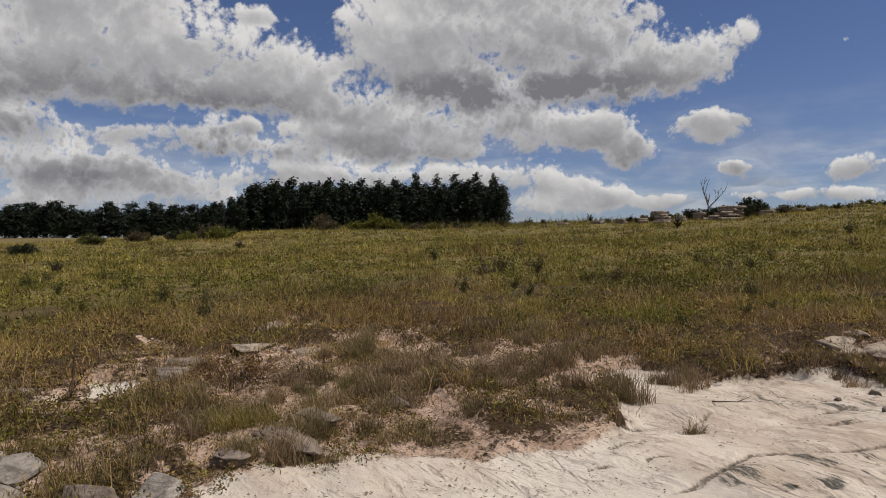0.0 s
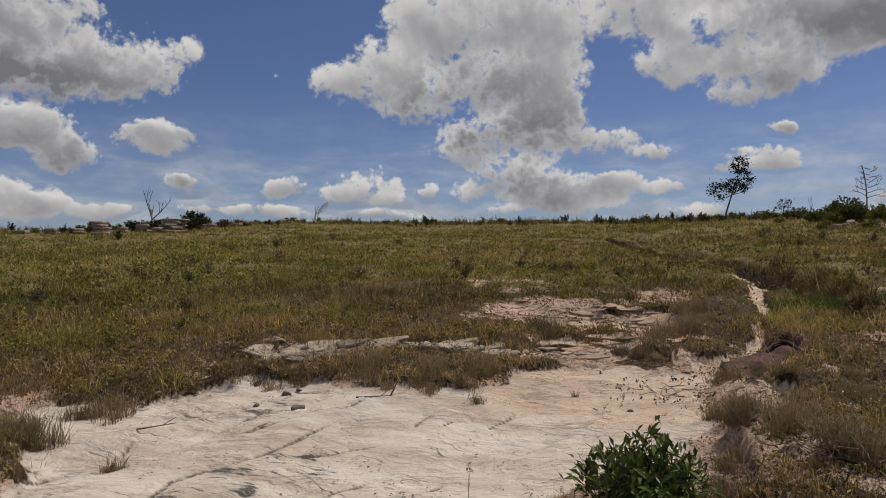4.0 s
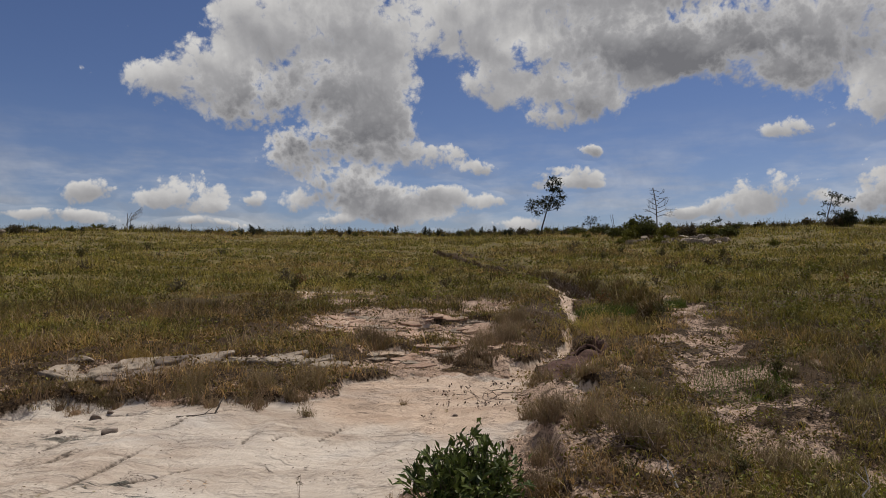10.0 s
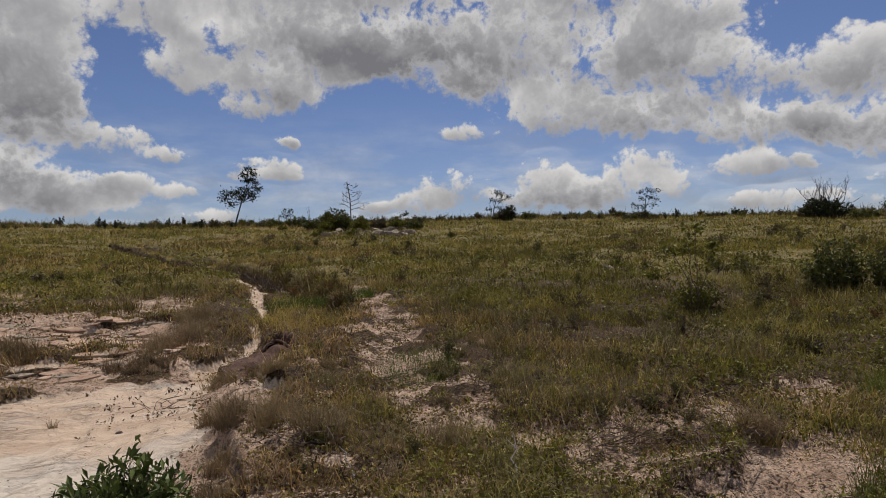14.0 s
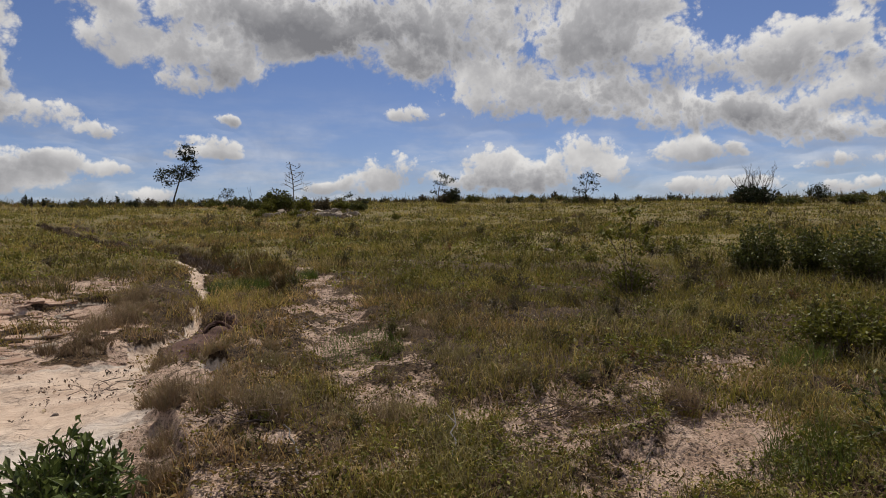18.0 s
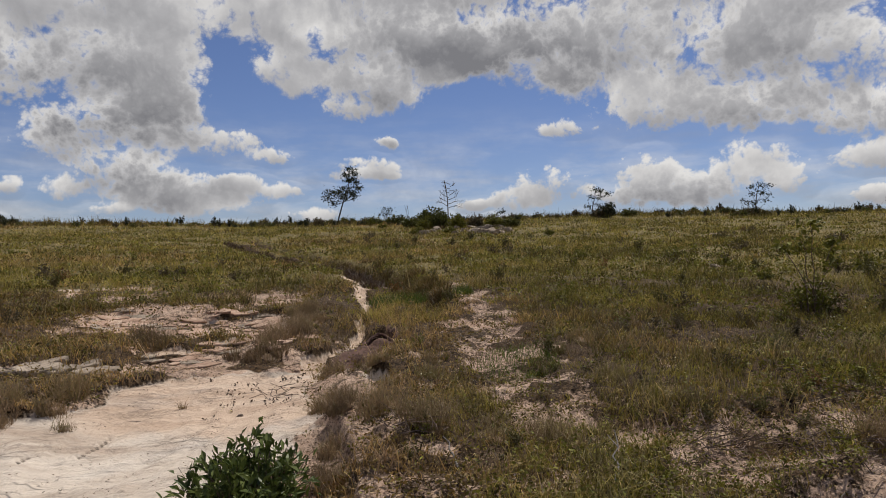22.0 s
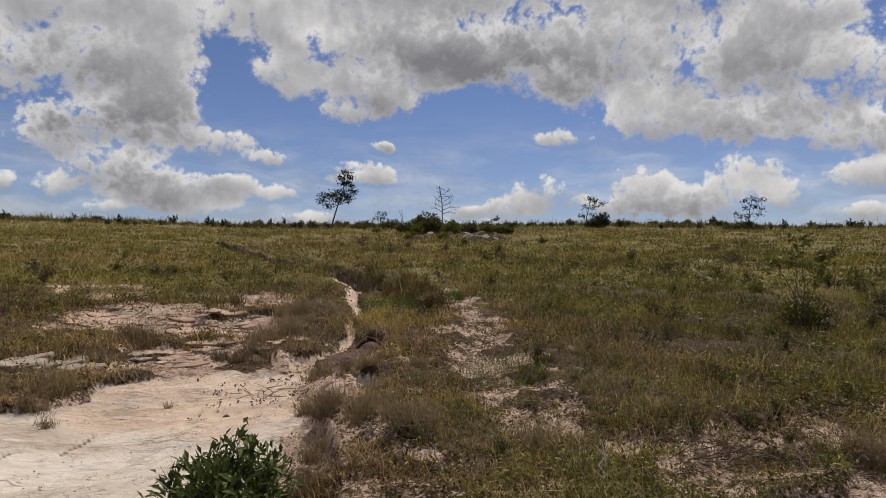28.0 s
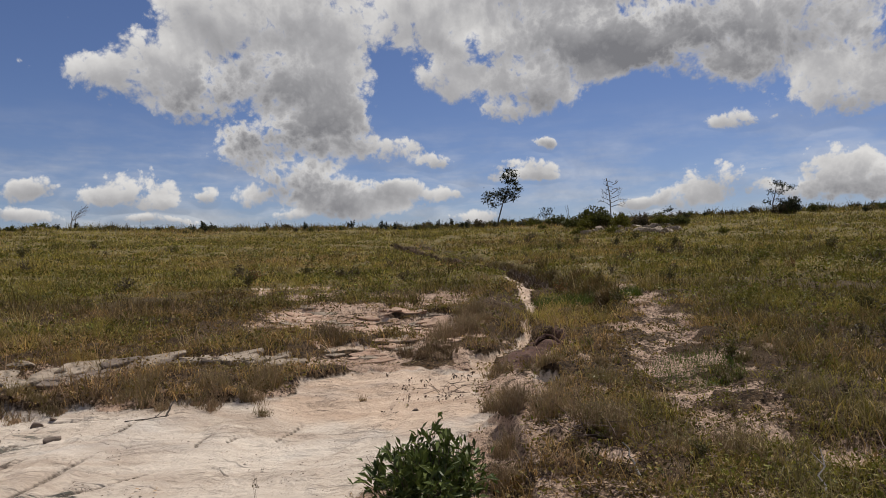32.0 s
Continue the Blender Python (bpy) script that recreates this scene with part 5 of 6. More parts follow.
for k in range(26):
    s = rng.uniform(0, 1)
    x, y = -3.6 + 2.2 * s + rng.normal(0, 0.05), 5.4 - 0.1 * math.sin(s * 3.1) + rng.normal(0, 0.1)
    tuft(x, y, rng.uniform(0.08, 0.2), rng.uniform(0.18, 0.4), int(rng.uniform(80, 200)), 600 + k, STRAW, ("small brown tuft at the sand's edge", "small olive tuft at the sand's edge")[k % 2], green=(0.15, 0.55)[k % 2], thin=0.007)

# ---- bushes beside the sand ----
shrub("laurel_bush", -0.09, 3.42, "dense low bush with glossy dark green leaves beside sand", LAUREL, 11, "bush", tall=0.46, wide=0.72, stems=84, per_stem=17, leaf=0.082, leaf_wide=0.027, start=0.12, thick=0.004)
olive = shrub("shrub", 6.4, 6.6, "sparse olive shrub with leafy stalks standing in the meadow", BRIGHT_LEAF, 12, tall=0.45, wide=0.75, stems=44, per_stem=16, leaf=0.06, leaf_wide=0.035, start=0.05)
rng = np.random.RandomState(121)
for dx, dy, top in ((0.08, 0.05, 1.1), (0.34, 0.0, 0.86), (-0.32, 0.1, 0.84), (0.2, -0.1, 0.62), (0.02, 0.12, 0.88)):
    k = np.linspace(0, 1, 6)[:, None]
    path = np.array([0.05, 0, 0.1]) + (np.array([dx, dy, top]) - [0.05, 0, 0.1]) * k + rng.normal(0, 0.015, (6, 3))
    part("stalk", mesh_np("stalk", *tube(path, np.linspace(0.008, 0.004, 6), 4), smooth=True), TWIG, olive)
    tips = np.array([dx, dy, top - 0.05]) + rng.normal(0, 1, (30, 3)) * [0.06, 0.06, 0.055]
    part("leaf_cluster", mesh_np("leaf_cluster", *leaves(rng, tips, rng.normal(0, 1, (30, 3)) + [0, 0, 0.4], 0.095, 0.06)), BRIGHT_LEAF, olive)["kind"] = "stuff"
shrub("bush", 9.1, 6.65, "dark green rounded bush in the meadow", SHRUB_LEAF, 13, "bush", "dark bushes in the meadow", tall=0.9, wide=0.85, stems=90, per_stem=28, leaf=0.065, leaf_wide=0.04, start=0.02, thick=0.004)
shrub("bush", 9.7, 6.2, "dark green bush with upright shoots", SHRUB_LEAF, 14, "bush", "dark bushes in the meadow", tall=0.8, wide=0.85, stems=80, per_stem=28, leaf=0.065, leaf_wide=0.04, start=0.02, thick=0.004)
shrub("bush", 9.6, 5.1, "wide dark green bush in the meadow", SHRUB_LEAF, 15, "bush", "dark bushes in the meadow", tall=0.85, wide=1.6, stems=150, per_stem=28, leaf=0.065, leaf_wide=0.04, start=0.02, thick=0.004)
shrub("bush", 10.4, 4.6, "wide dark green bush in the meadow", SHRUB_LEAF, 16, "bush", "dark bushes in the meadow", tall=1.0, wide=1.7, stems=150, per_stem=28, leaf=0.065, leaf_wide=0.04, start=0.02, thick=0.004)
shrub("bush", 5.75, 3.3, "low leafy olive-green bush in tall grass", BRIGHT_LEAF, 17, "bush", tall=0.5, wide=0.9, stems=90, per_stem=18, leaf=0.055, leaf_wide=0.035)
shrub("bush", 4.15, 1.95, "low dark bush casting shade on bare soil", SHRUB_LEAF, 18, "bush", tall=0.42, wide=0.8, stems=40, per_stem=25, leaf=0.05, leaf_wide=0.025)
shrub("dry_shrub", -6.1, 0.75, "brown half-dry shrub with rusty leaves", DRY_LEAF, 19, tall=0.35, wide=0.8, stems=40, per_stem=18, leaf=0.035, leaf_wide=0.02)
shrub("sapling", -6.2, -0.55, "thin bare sapling with few dark leaves on sand", DULL_LEAF, 20, "sapling", "", tall=0.5, wide=0.5, stems=4, per_stem=9, leaf=0.045, leaf_wide=0.025, start=0.5)
shrub("seedling", -1.02, 3.6, "single thin seedling stalk on pale sand", DULL_LEAF, 21, "seedling", "", tall=0.26, wide=0.06, stems=2, per_stem=4, leaf=0.03, leaf_wide=0.012, start=0.6, thick=0.002)

# dwarf shrubs scattered through the meadow: a few kinds, each built once
DWARF = []
for k, (tall, wide, stems, per, mat, label) in enumerate((
    (0.24, 0.3, 14, 16, HEATH_LEAF, "low dark leafy dwarf shrub in the grass"),
    (0.18, 0.34, 16, 14, DULL_LEAF, "low brownish dwarf shrub in the grass"),
    (0.3, 0.28, 9, 18, BRIGHT_LEAF, "sparse olive dwarf shrub with upright shoots"),
    (0.2, 0.26, 12, 14, DRY_LEAF, "rusty half-dry dwarf shrub in the grass"),
)):
    DWARF.append(shrub("dwarf_shrub", *polar(24 + 9 * k, 6.5 + k), label, mat, 140 + k, "shrub", "dwarf shrubs in the meadow", tall=tall, wide=wide, stems=stems, per_stem=per, leaf=0.034, leaf_wide=0.02, start=0.1, thick=0.003))
rng = np.random.RandomState(141)
for k in range(520):
    az, r = rng.uniform(-100, 66), math.exp(rng.uniform(math.log(3.6), math.log(30)))
    x, y = polar(az, r)
    if zones(np.array([x]), np.array([y]))["cover"][0] < 0.45 or (az < 5 and rng.uniform() < 0.6):
        continue
    put_copy(DWARF[rng.choice(4, p=[0.4, 0.3, 0.22, 0.08])], x, y, rng.uniform(0, 360), rng.uniform(0.55, 1.3) * np.clip(r / 9, 0.5, 1.5), 0.02)

# ---- stones on the slope ----
SLABS = [slab_mesh(40 + i, 1.0, 1.0, 1.0) for i in range(6)]
ROCKS = [rock_mesh(50 + i, 1.0, 1.0, 1.0, 0.12, 0.3) for i in range(5)]
BEDDED = [rock_mesh(60 + i, 1.0, 1.0, 1.0, 0.3, 0.2, 3) for i in range(3)]


def stone(me, mat, x, y, sx, sy, sz, turn=0.0, label="", parent=None, name="stone", lift=0.0, tip=0.0, lie_flat=False):
    """One stone that lies half sunk in the ground."""
    own = me.copy() if me.materials and me.materials[0] is not mat else me
    if own is not me:
        own.materials.clear()
    ob = part(name, own, mat)
    reach = 0.6 * max(sx, sy)
    a, b, c, d, e = height(np.array([x - reach, x + reach, x, x, x]), np.array([y, y, y - reach, y + reach, y]))
    lie = Vector(((a - b) / (2 * reach), (c - d) / (2 * reach), 1.0)).to_track_quat("Z", "Y").to_matrix().to_4x4() if lie_flat else Matrix.Identity(4)
    ob.matrix_basis = Matrix.Translation((x, y, (float(a + b + c + d + e) / 5 if lie_flat else float(e)) + lift)) @ lie @ Euler((radians(tip), radians(tip * 0.6), radians(turn))).to_matrix().to_4x4() @ Matrix.Diagonal((sx, sy, sz, 1))
    if parent:
        ob.parent = parent
    else:
        tagged(ob, label, "stone", "loose stones on the slope")
    return ob


rng = np.random.RandomState(77)
ledge = tagged(new("rock_ledge"), "broken pale rock ledge cropping out of the grass", "rock ledge")
for k in range(84):
    s = k / 83
    x, y = np.interp(s, [0, 0.2, 0.45, 0.8, 1], [-3.75, -3.4, -2.97, -2.1, -1.45]) + rng.normal(0, 0.06), np.interp(s, [0, 0.2, 0.45, 0.8, 1], [5.75, 6.05, 6.3, 6.68, 6.55]) + rng.normal(0, 0.09)
    big = rng.uniform(0.06, 0.17)
    mat = DARK_STONE if (0.15 < s < 0.65 and k % 3) else PALE_STONE
    me = (ROCKS[k % 5] if s > 0.72 and k % 3 == 0 else SLABS[k % 6]).copy()
    me.materials.clear()
    stone(me, mat, x, y, big * rng.uniform(1.0, 1.9), big * rng.uniform(0.5, 0.9), rng.uniform(0.016, 0.034) * (1.5 if s > 0.72 else 1), rng.uniform(-10, 45), parent=ledge, name="slab", lift=rng.uniform(0.0, 0.035), tip=rng.uniform(-6, 6), lie_flat=True)
layered = tagged(new("layered_rock"), "reddish rock in thin broken layers washed bare by rain", "rock outcrop")
for k in range(290):
    x, y = rng.uniform(-2.3, 0.45), rng.uniform(6.6, 10.2)
    if min(math.hypot((x + 0.5) / 1.2, (y - 8.2) / 1.4), math.hypot((x + 1.9) / 0.35, (y - 9.2) / 0.9)) > 1 or math.hypot(x + 1.25, y - 7.85) < 0.35:
        continue
    me = SLABS[k % 6].copy()
    me.materials.clear()
    stone(me, RED_STONE if k % 6 else PALE_STONE, x, y, rng.uniform(0.07, 0.22), rng.uniform(0.05, 0.13), rng.uniform(0.011, 0.019), rng.uniform(-25, 25), parent=layered, name="slab", lift=rng.uniform(-0.006, 0.006), tip=rng.uniform(-2, 2), lie_flat=True)
for x, y, sx, sy, sz, turn, kind, label in (
    (-4.02, 0.02, 0.24, 0.19, 0.17, 20, 2, "rounded grey-white stone half buried in soil"),
    (-4.05, -0.33, 0.28, 0.16, 0.15, 50, 1, "dark grey stone lying beside a paler one"),
    (-4.78, -0.78, 0.3, 0.2, 0.1, 0, 2, "flat grey stone at the edge of grass"),
    (-4.42, -0.86, 0.26, 0.2, 0.11, 30, 2, "flat grey stone at the edge of grass"),
    (-4.95, -0.95, 0.2, 0.14, 0.08, 10, 0, "flat pale stone lying on sand"),
    (-4.68, 1.1, 0.26, 0.12, 0.045, 15, 1, "flat brown slab lying on bare soil"),
    (-4.4, 0.82, 0.42, 0.16, 0.07, 12, 1, "broad dark flat slab lying on bare soil"),
    (-4.2, 0.42, 0.14, 0.1, 0.06, 30, 1, "small brown stone in bare soil"),
    (-7.5, 1.25, 0.5, 0.28, 0.07, 70, 0, "pale cracked flat rock showing through grass"),
    (-7.0, 1.75, 0.4, 0.22, 0.06, 60, 0, "pale cracked flat rock showing through grass"),
    (-4.75, 1.75, 0.16, 0.1, 0.07, 20, 1, "small brown stone between tufts"),
    (-6.65, 0.3, 0.3, 0.16, 0.09, 60, 1, "brown-grey stone in bare soil"),
    (-7.1, 0.45, 0.3, 0.2, 0.1, 80, 1, "brown-grey bedded stone in bare soil"),
    (-4.48, 0.58, 0.1, 0.08, 0.07, 10, 1, "small brown stone in bare soil"),
    (-4.5, 0.74, 0.08, 0.05, 0.04, 60, 1, "small brown stone in bare soil"),
    (-6.5, 0.2, 0.2, 0.1, 0.07, 20, 1, "brown-grey stone in bare soil"),
    (-8.7, 1.6, 0.3, 0.4, 0.05, 60, 0, "pale flat rock showing through grass"),
    (-8.3, 2.1, 0.3, 0.3, 0.05, 20, 0, "pale flat rock showing through grass"),
    (-5.6, 2.0, 0.14, 0.09, 0.05, 10, 1, "small brown stone between tufts"),
    (-4.7, 2.7, 0.10, 0.07, 0.04, 40, 1, "small brown stone between tufts"),
    (-3.92, 6.25, 0.17, 0.1, 0.05, -20, 0, "flat pale stone in the grass"),
    (-3.6, 6.1, 0.12, 0.09, 0.04, 20, 0, "flat pale stone in the grass"),
    (-2.68, 4.6, 0.055, 0.035, 0.03, 20, 1, "small dark stone lying on sand"),
    (-2.95, 4.88, 0.06, 0.035, 0.04, 30, 1, "small brown stone lying on sand"),
    (-3.05, 4.6, 0.03, 0.03, 0.02, 0, 1, "small dark stone lying on sand"),
    (-2.9, 5.0, 0.04, 0.03, 0.025, 0, 1, "small brown stone lying on sand"),
    (-0.2, 5.32, 0.028, 0.02, 0.02, 0, 1, "small dark stone on the sand's edge"),
    (17.2, 14.0, 0.3, 0.18, 0.08, 0, 0, "pale flat rock lying in the meadow"),
    (13.0, 15.0, 0.2, 0.14, 0.08, 0, 0, "pale flat rock lying in the meadow"),
    (8.4, 11.0, 0.14, 0.1, 0.09, 0, 0, "weathered pale rock in the meadow"),
    (15.5, 20.5, 0.3, 0.2, 0.08, 0, 0, "pale flat rock lying in the meadow"),
):
    src = (BEDDED[int(abs(x * 7)) % 3] if sx > 0.13 else ROCKS[int(abs(x * 7)) % 5]).copy()
    src.materials.clear()
    stone(src, (PALE_STONE, DARK_STONE, GREY_STONE, RED_STONE)[kind], x, y, sx, sy, sz, turn, label)


def stick(x, y, turn, length, rise, label, seed, thick=0.008, mat=GREY_WOOD):
    rng = np.random.RandomState(seed)
    k = np.linspace(0, 1, 7)
    p = np.stack([k * length, rng.normal(0, 0.03 * length, 7), k * rise + 0.008], 1)
    wood = [tube(p, np.linspace(thick, thick * 0.4, 7), 5)]
    if length > 0.25:
        q = np.stack([p[4] + (np.array([0.25, 0.2, 0.15]) * length) * s for s in np.linspace(0, 1, 4)])
        wood.append(tube(q, np.linspace(thick * 0.6, thick * 0.25, 4), 4))
    ob = part("stick", mesh_np("stick", *merge(wood), smooth=True), mat)
    ob.matrix_basis = Matrix.Translation((x, y, floor_at(x, y))) @ Euler((0, 0, radians(turn))).to_matrix().to_4x4()
    return tagged(ob, label, "stick", "fallen sticks")


stick(1.02, 3.38, 100, 0.2, 0.16, "pale broken twig standing in the grass", 1, 0.008)
stick(1.75, 3.05, 60, 0.3, 0.2, "pale forked dry twig leaning in grass", 2, 0.007)
stick(-2.3, 4.85, 20, 0.3, 0.015, "thin dark root lying across the sand", 3, 0.006, BARK)
stick(-2.05, 4.98, 80, 0.12, 0.11, "short dark stub standing in sand", 4, 0.008, BARK)
stick(0.1, 6.0, 15, 0.24, 0.02, "dark fallen twig washed onto the sand", 5, 0.004, BARK)
stick(0.2, 5.9, -25, 0.22, 0.02, "dark fallen twig washed onto the sand", 6, 0.004, BARK)
stick(-3.6, 3.9, 15, 0.3, 0.05, "dark twig lying on pale sand", 7, 0.006, BARK)
stick(2.6, 2.6, 30, 0.5, 0.05, "thin brown twig lying on bare soil", 8, 0.006, BARK)
stick(11.3, 7.9, 90, 0.15, 0.6, "pale bare twig rising over the bushes", 9, 0.02)


def earth_bank():
    """A slab of damp earth that slid off the bank, sloping down beside the sandy channel."""
    n, m = 44, 22
    u, v = np.meshgrid(np.linspace(0, 1, n), np.linspace(-1, 1, m), indexing="ij")
    half = 0.24 - 0.06 * u + 0.03 * np.sin(u * 9)
    x = 0.66 + 0.62 * u + v * half * 0.93 + 0.02 * fbm(u * 3, v * 3, 0.7, 3, 5.0)
    y = 6.18 + 1.26 * u - v * half * 0.36 + 0.03 * fbm(u * 3, v * 3, 0.7, 3, 15.0)
    body = (1 - np.abs(v) ** 5) * step(0.0, 0.06, u) * step(1.0, 0.93, u)
    z = height(x.ravel(), y.ravel()).reshape(x.shape) - 0.03 + body * (0.035 + 0.05 * u + 0.022 * fbm(x, y, 0.15, 4, 3.0))
    pit = np.hypot((x - 1.25) / 0.075, (y - 7.25) / 0.11)
    z = z + 0.11 * step(0.9, 0.95, u) * step(1.0, 0.98, u) * np.exp(-(((v - 0.25) / 0.5) ** 4)) - 0.45 * np.exp(-(pit**4))
    i, j = np.meshgrid(np.arange(n - 1), np.arange(m - 1), indexing="ij")
    p = (i * m + j).ravel()
    tris = np.concatenate([np.stack([p, p + m, p + 1], 1), np.stack([p + 1, p + m, p + m + 1], 1)])
    base = np.array([0.95, 6.8, floor_at(0.95, 6.8)])
    ob = part("earth_bank", mesh_np("earth_bank", np.stack([x.ravel(), y.ravel(), z.ravel()], 1) - base, tris[:, ::-1], True), EARTH)
    ob.location = base
    # the roof of earth over the burrow, open towards the sand
    n, m = 14, 22
    a, b = np.meshgrid(np.linspace(0.0, 0.5 * np.pi, n), np.linspace(-0.22 * np.pi, 1.22 * np.pi, m), indexing="ij")
    wob = 1 + 0.14 * fbm(np.cos(b) * 2, np.sin(b) * 2 + a, 0.8, 3, 7.0)
    shells = []
    for size in (1.0, 0.86):
        rad = 0.17 * wob * size
        shells.append(np.stack([rad * np.cos(a) * np.cos(b), rad * 1.15 * np.cos(a) * np.sin(b), 0.9 * rad * np.sin(a) - 0.05], -1).reshape(-1, 3))
    i, j = np.meshgrid(np.arange(n - 1), np.arange(m - 1), indexing="ij")
    p = (i * m + j).ravel()
    outer = np.concatenate([np.stack([p, p + 1, p + m], 1), np.stack([p + 1, p + m + 1, p + m], 1)])
    k, q = n * m, np.arange(n - 1) * m
    rim = np.concatenate([np.stack([e, e + m, e + k], 1) for e in (q, q + m - 1)] + [np.stack([e + m, e + m + k, e + k], 1) for e in (q, q + m - 1)])
    hood = part("burrow_roof", mesh_np("burrow_roof", np.concatenate(shells), np.concatenate([outer, outer[:, ::-1] + k, rim]), True), EARTH, ob, "crumbling earth roof over a dark burrow")
    hood.location = Vector((1.18, 7.16, floor_at(1.0, 6.95) + 0.03)) - Vector(base)
    tagged(ob, "slumped slab of damp brown earth with a burrow", "earth bank")


earth_bank()


def brushwood(x, y, wide, tall, count, seed, label):
    """A tangle of thin dead twigs."""
    rng = np.random.RandomState(seed)
    ob = tagged(new("brushwood"), label, "brushwood", "tangles of dead twigs")
    ob.location = (x, y, floor_at(x, y))
    for _ in range(count):
        a, w = rng.normal(0, wide * 0.35, 3), rng.uniform(0, 2 * np.pi)
        a[2] = rng.uniform(0, tall * 0.5)
        b = a + np.array([math.cos(w), math.sin(w), rng.uniform(-0.1, 0.6)]) * wide * rng.uniform(0.25, 0.6)
        b[2] = max(b[2], 0.005)
        part("twig", mesh_np("twig", *tube([a, (a + b) / 2 + rng.normal(0, 0.02, 3), b], [0.0035, 0.003, 0.0015], 3)), TWIG, ob)
    return ob


brushwood(2.75, 3.6, 0.5, 0.14, 60, 1, "low tangle of dead grey twigs on bare soil")
brushwood(3.55, 3.25, 0.45, 0.12, 50, 2, "low tangle of dead grey twigs on bare soil")
brushwood(3.1, 3.0, 0.4, 0.06, 40, 3, "scattered dead twigs on bare soil")
brushwood(0.85, 3.95, 0.35, 0.10, 40, 4, "dead twigs below a drooping tuft")
brushwood(0.15, 5.75, 0.35, 0.015, 22, 5, "dark twigs washed together on sand")
brushwood(-5.0, 2.5, 0.5, 0.08, 45, 6, "dead brown twigs between grass tufts")
brushwood(-5.9, 1.1, 0.5, 0.12, 45, 7, "dead brown twigs under a dry shrub")
brushwood(2.55, 5.0, 0.4, 0.05, 35, 8, "dead twigs on bare soil")

# tussocks along the washed-out ruts, coloured dark to stand in for the shaded rut sides
rng = np.random.RandomState(303)
for k in range(110):
    s = rng.uniform(0, 1) ** 0.8
    line = ((1.95, 12.0), (1.9, 14.0), (1.5, 16.4), (-0.07, 21.7), (-1.4, 28.0)) if k % 5 < 3 else ((2.5, 9.6), (2.65, 11.0), (2.55, 13.2), (2.1, 16.4), (1.1, 19.8))
    i = min(int(s * 4), 3)
    (ax, ay), (bx, by) = line[i], line[i + 1]
    x, y = ax + (bx - ax) * (s * 4 - i) + rng.normal(0, 0.1), ay + (by - ay) * (s * 4 - i)
    tuft(x, y, rng.uniform(0.2, 0.34), rng.uniform(0.45, 0.8), 170, 700 + k, LITTER if k % 5 < 3 else DUSK, ("dark brown tussock on the edge of a rut", "olive-brown tussock beside a washed-out rut")[k % 2], thin=0.02, green=(0.1, 0.5)[k % 2])
for k in range(26):
    s = rng.uniform(0, 1)
    x, y = -0.05 + 0.75 * s + rng.normal(0, 0.13), 6.75 + 2.4 * s
    tuft(x, y, rng.uniform(0.1, 0.22), rng.uniform(0.25, 0.5), 160, 800 + k, STRAW, "dark brown tuft on the bank above the channel", thin=0.008, green=0.1 + 0.5 * (k % 3 == 0))

# ---- the brow of the hill ----


def dead_tree(az, r, label, seed, limbs):
    """A leafless hillside tree. limbs: (base, way, length, radius, forks, spread) from the root."""
    rng = np.random.RandomState(seed)
    wood, tips = [], []
    for base, way, length, radius, depth, spread in limbs:
        branching(rng, base, way, length, radius, depth, wood, tips, spread)
    ob = thing("dead_tree", *polar(az, r), label, "dead tree", "leafless trees on the brow", -az, 0.05)
    part("trunk", mesh_np("trunk", *merge(wood), smooth=True), GREY_WOOD, ob)


def tiered(name, az, r, label, seed, trunk, crowns, leaf=0.085, count=46, thick=0.065):
    """A slender tree: a bent trunk, and thin limbs that each end in a flat clump of leaves. crowns: side, height and size of each clump."""
    rng = np.random.RandomState(seed)
    ob = thing(name, *polar(az, r), label, "tree", turn=-az, sink=0.05)
    line = np.array([(a, 0.0, b) for a, b in trunk])
    part("trunk", mesh_np("trunk", *tube(line, np.linspace(thick, thick * 0.3, len(line)), 6), smooth=True), BARK, ob)
    for side, high, size in crowns:
        tip = np.array([side, rng.uniform(-0.35, 0.35), high])
        low = line[line[:, 2] < high - 0.15]
        base = low[-1] if len(low) else line[0]
        base = base + (line[min(len(low), len(line) - 1)] - base) * rng.uniform(0.1, 0.6)
        mid = base + (tip - base) * 0.55 + [0, 0, -0.06]
        part("limb", mesh_np("limb", *tube([base, mid, tip], [thick * 0.35, thick * 0.25, thick * 0.12], 4), smooth=True), BARK, ob)
        size = size * 1.22
        n = int(1.5 * count * (size / 0.25) ** 1.5)
        q = rng.normal(0, 1, (n, 3))
        q = q * [size * 0.62, size * 0.5, size * 0.36] + (line[-1] - tip) * rng.uniform(0, 0.22, n)[:, None] ** 1.5
        part("leaf_clump", mesh_np("leaf_clump", *flat_leaves(rng, tip + q, leaf)), TREE_LEAF, ob)["kind"] = "stuff"
    return ob


tiered("tree", 5.6, 48, "slender dark hillside tree with two ragged crowns", 31, ((0, 0), (0.12, 0.6), (0.35, 1.4), (0.6, 2.2), (0.85, 2.9), (0.9, 3.9)),
       ((-0.55, 2.3, 0.32), (-0.75, 1.9, 0.27), (-0.3, 1.55, 0.24), (-0.1, 2.25, 0.3), (0.3, 2.4, 0.34), (0.85, 2.6, 0.3), (1.15, 2.25, 0.3), (1.55, 2.7, 0.26), (0.5, 2.0, 0.3), (1.2, 1.95, 0.2), (0.95, 4.0, 0.32), (1.35, 3.75, 0.22), (0.65, 3.65, 0.22), (1.15, 3.35, 0.25), (1.45, 3.1, 0.22), (0.8, 3.2, 0.2)))
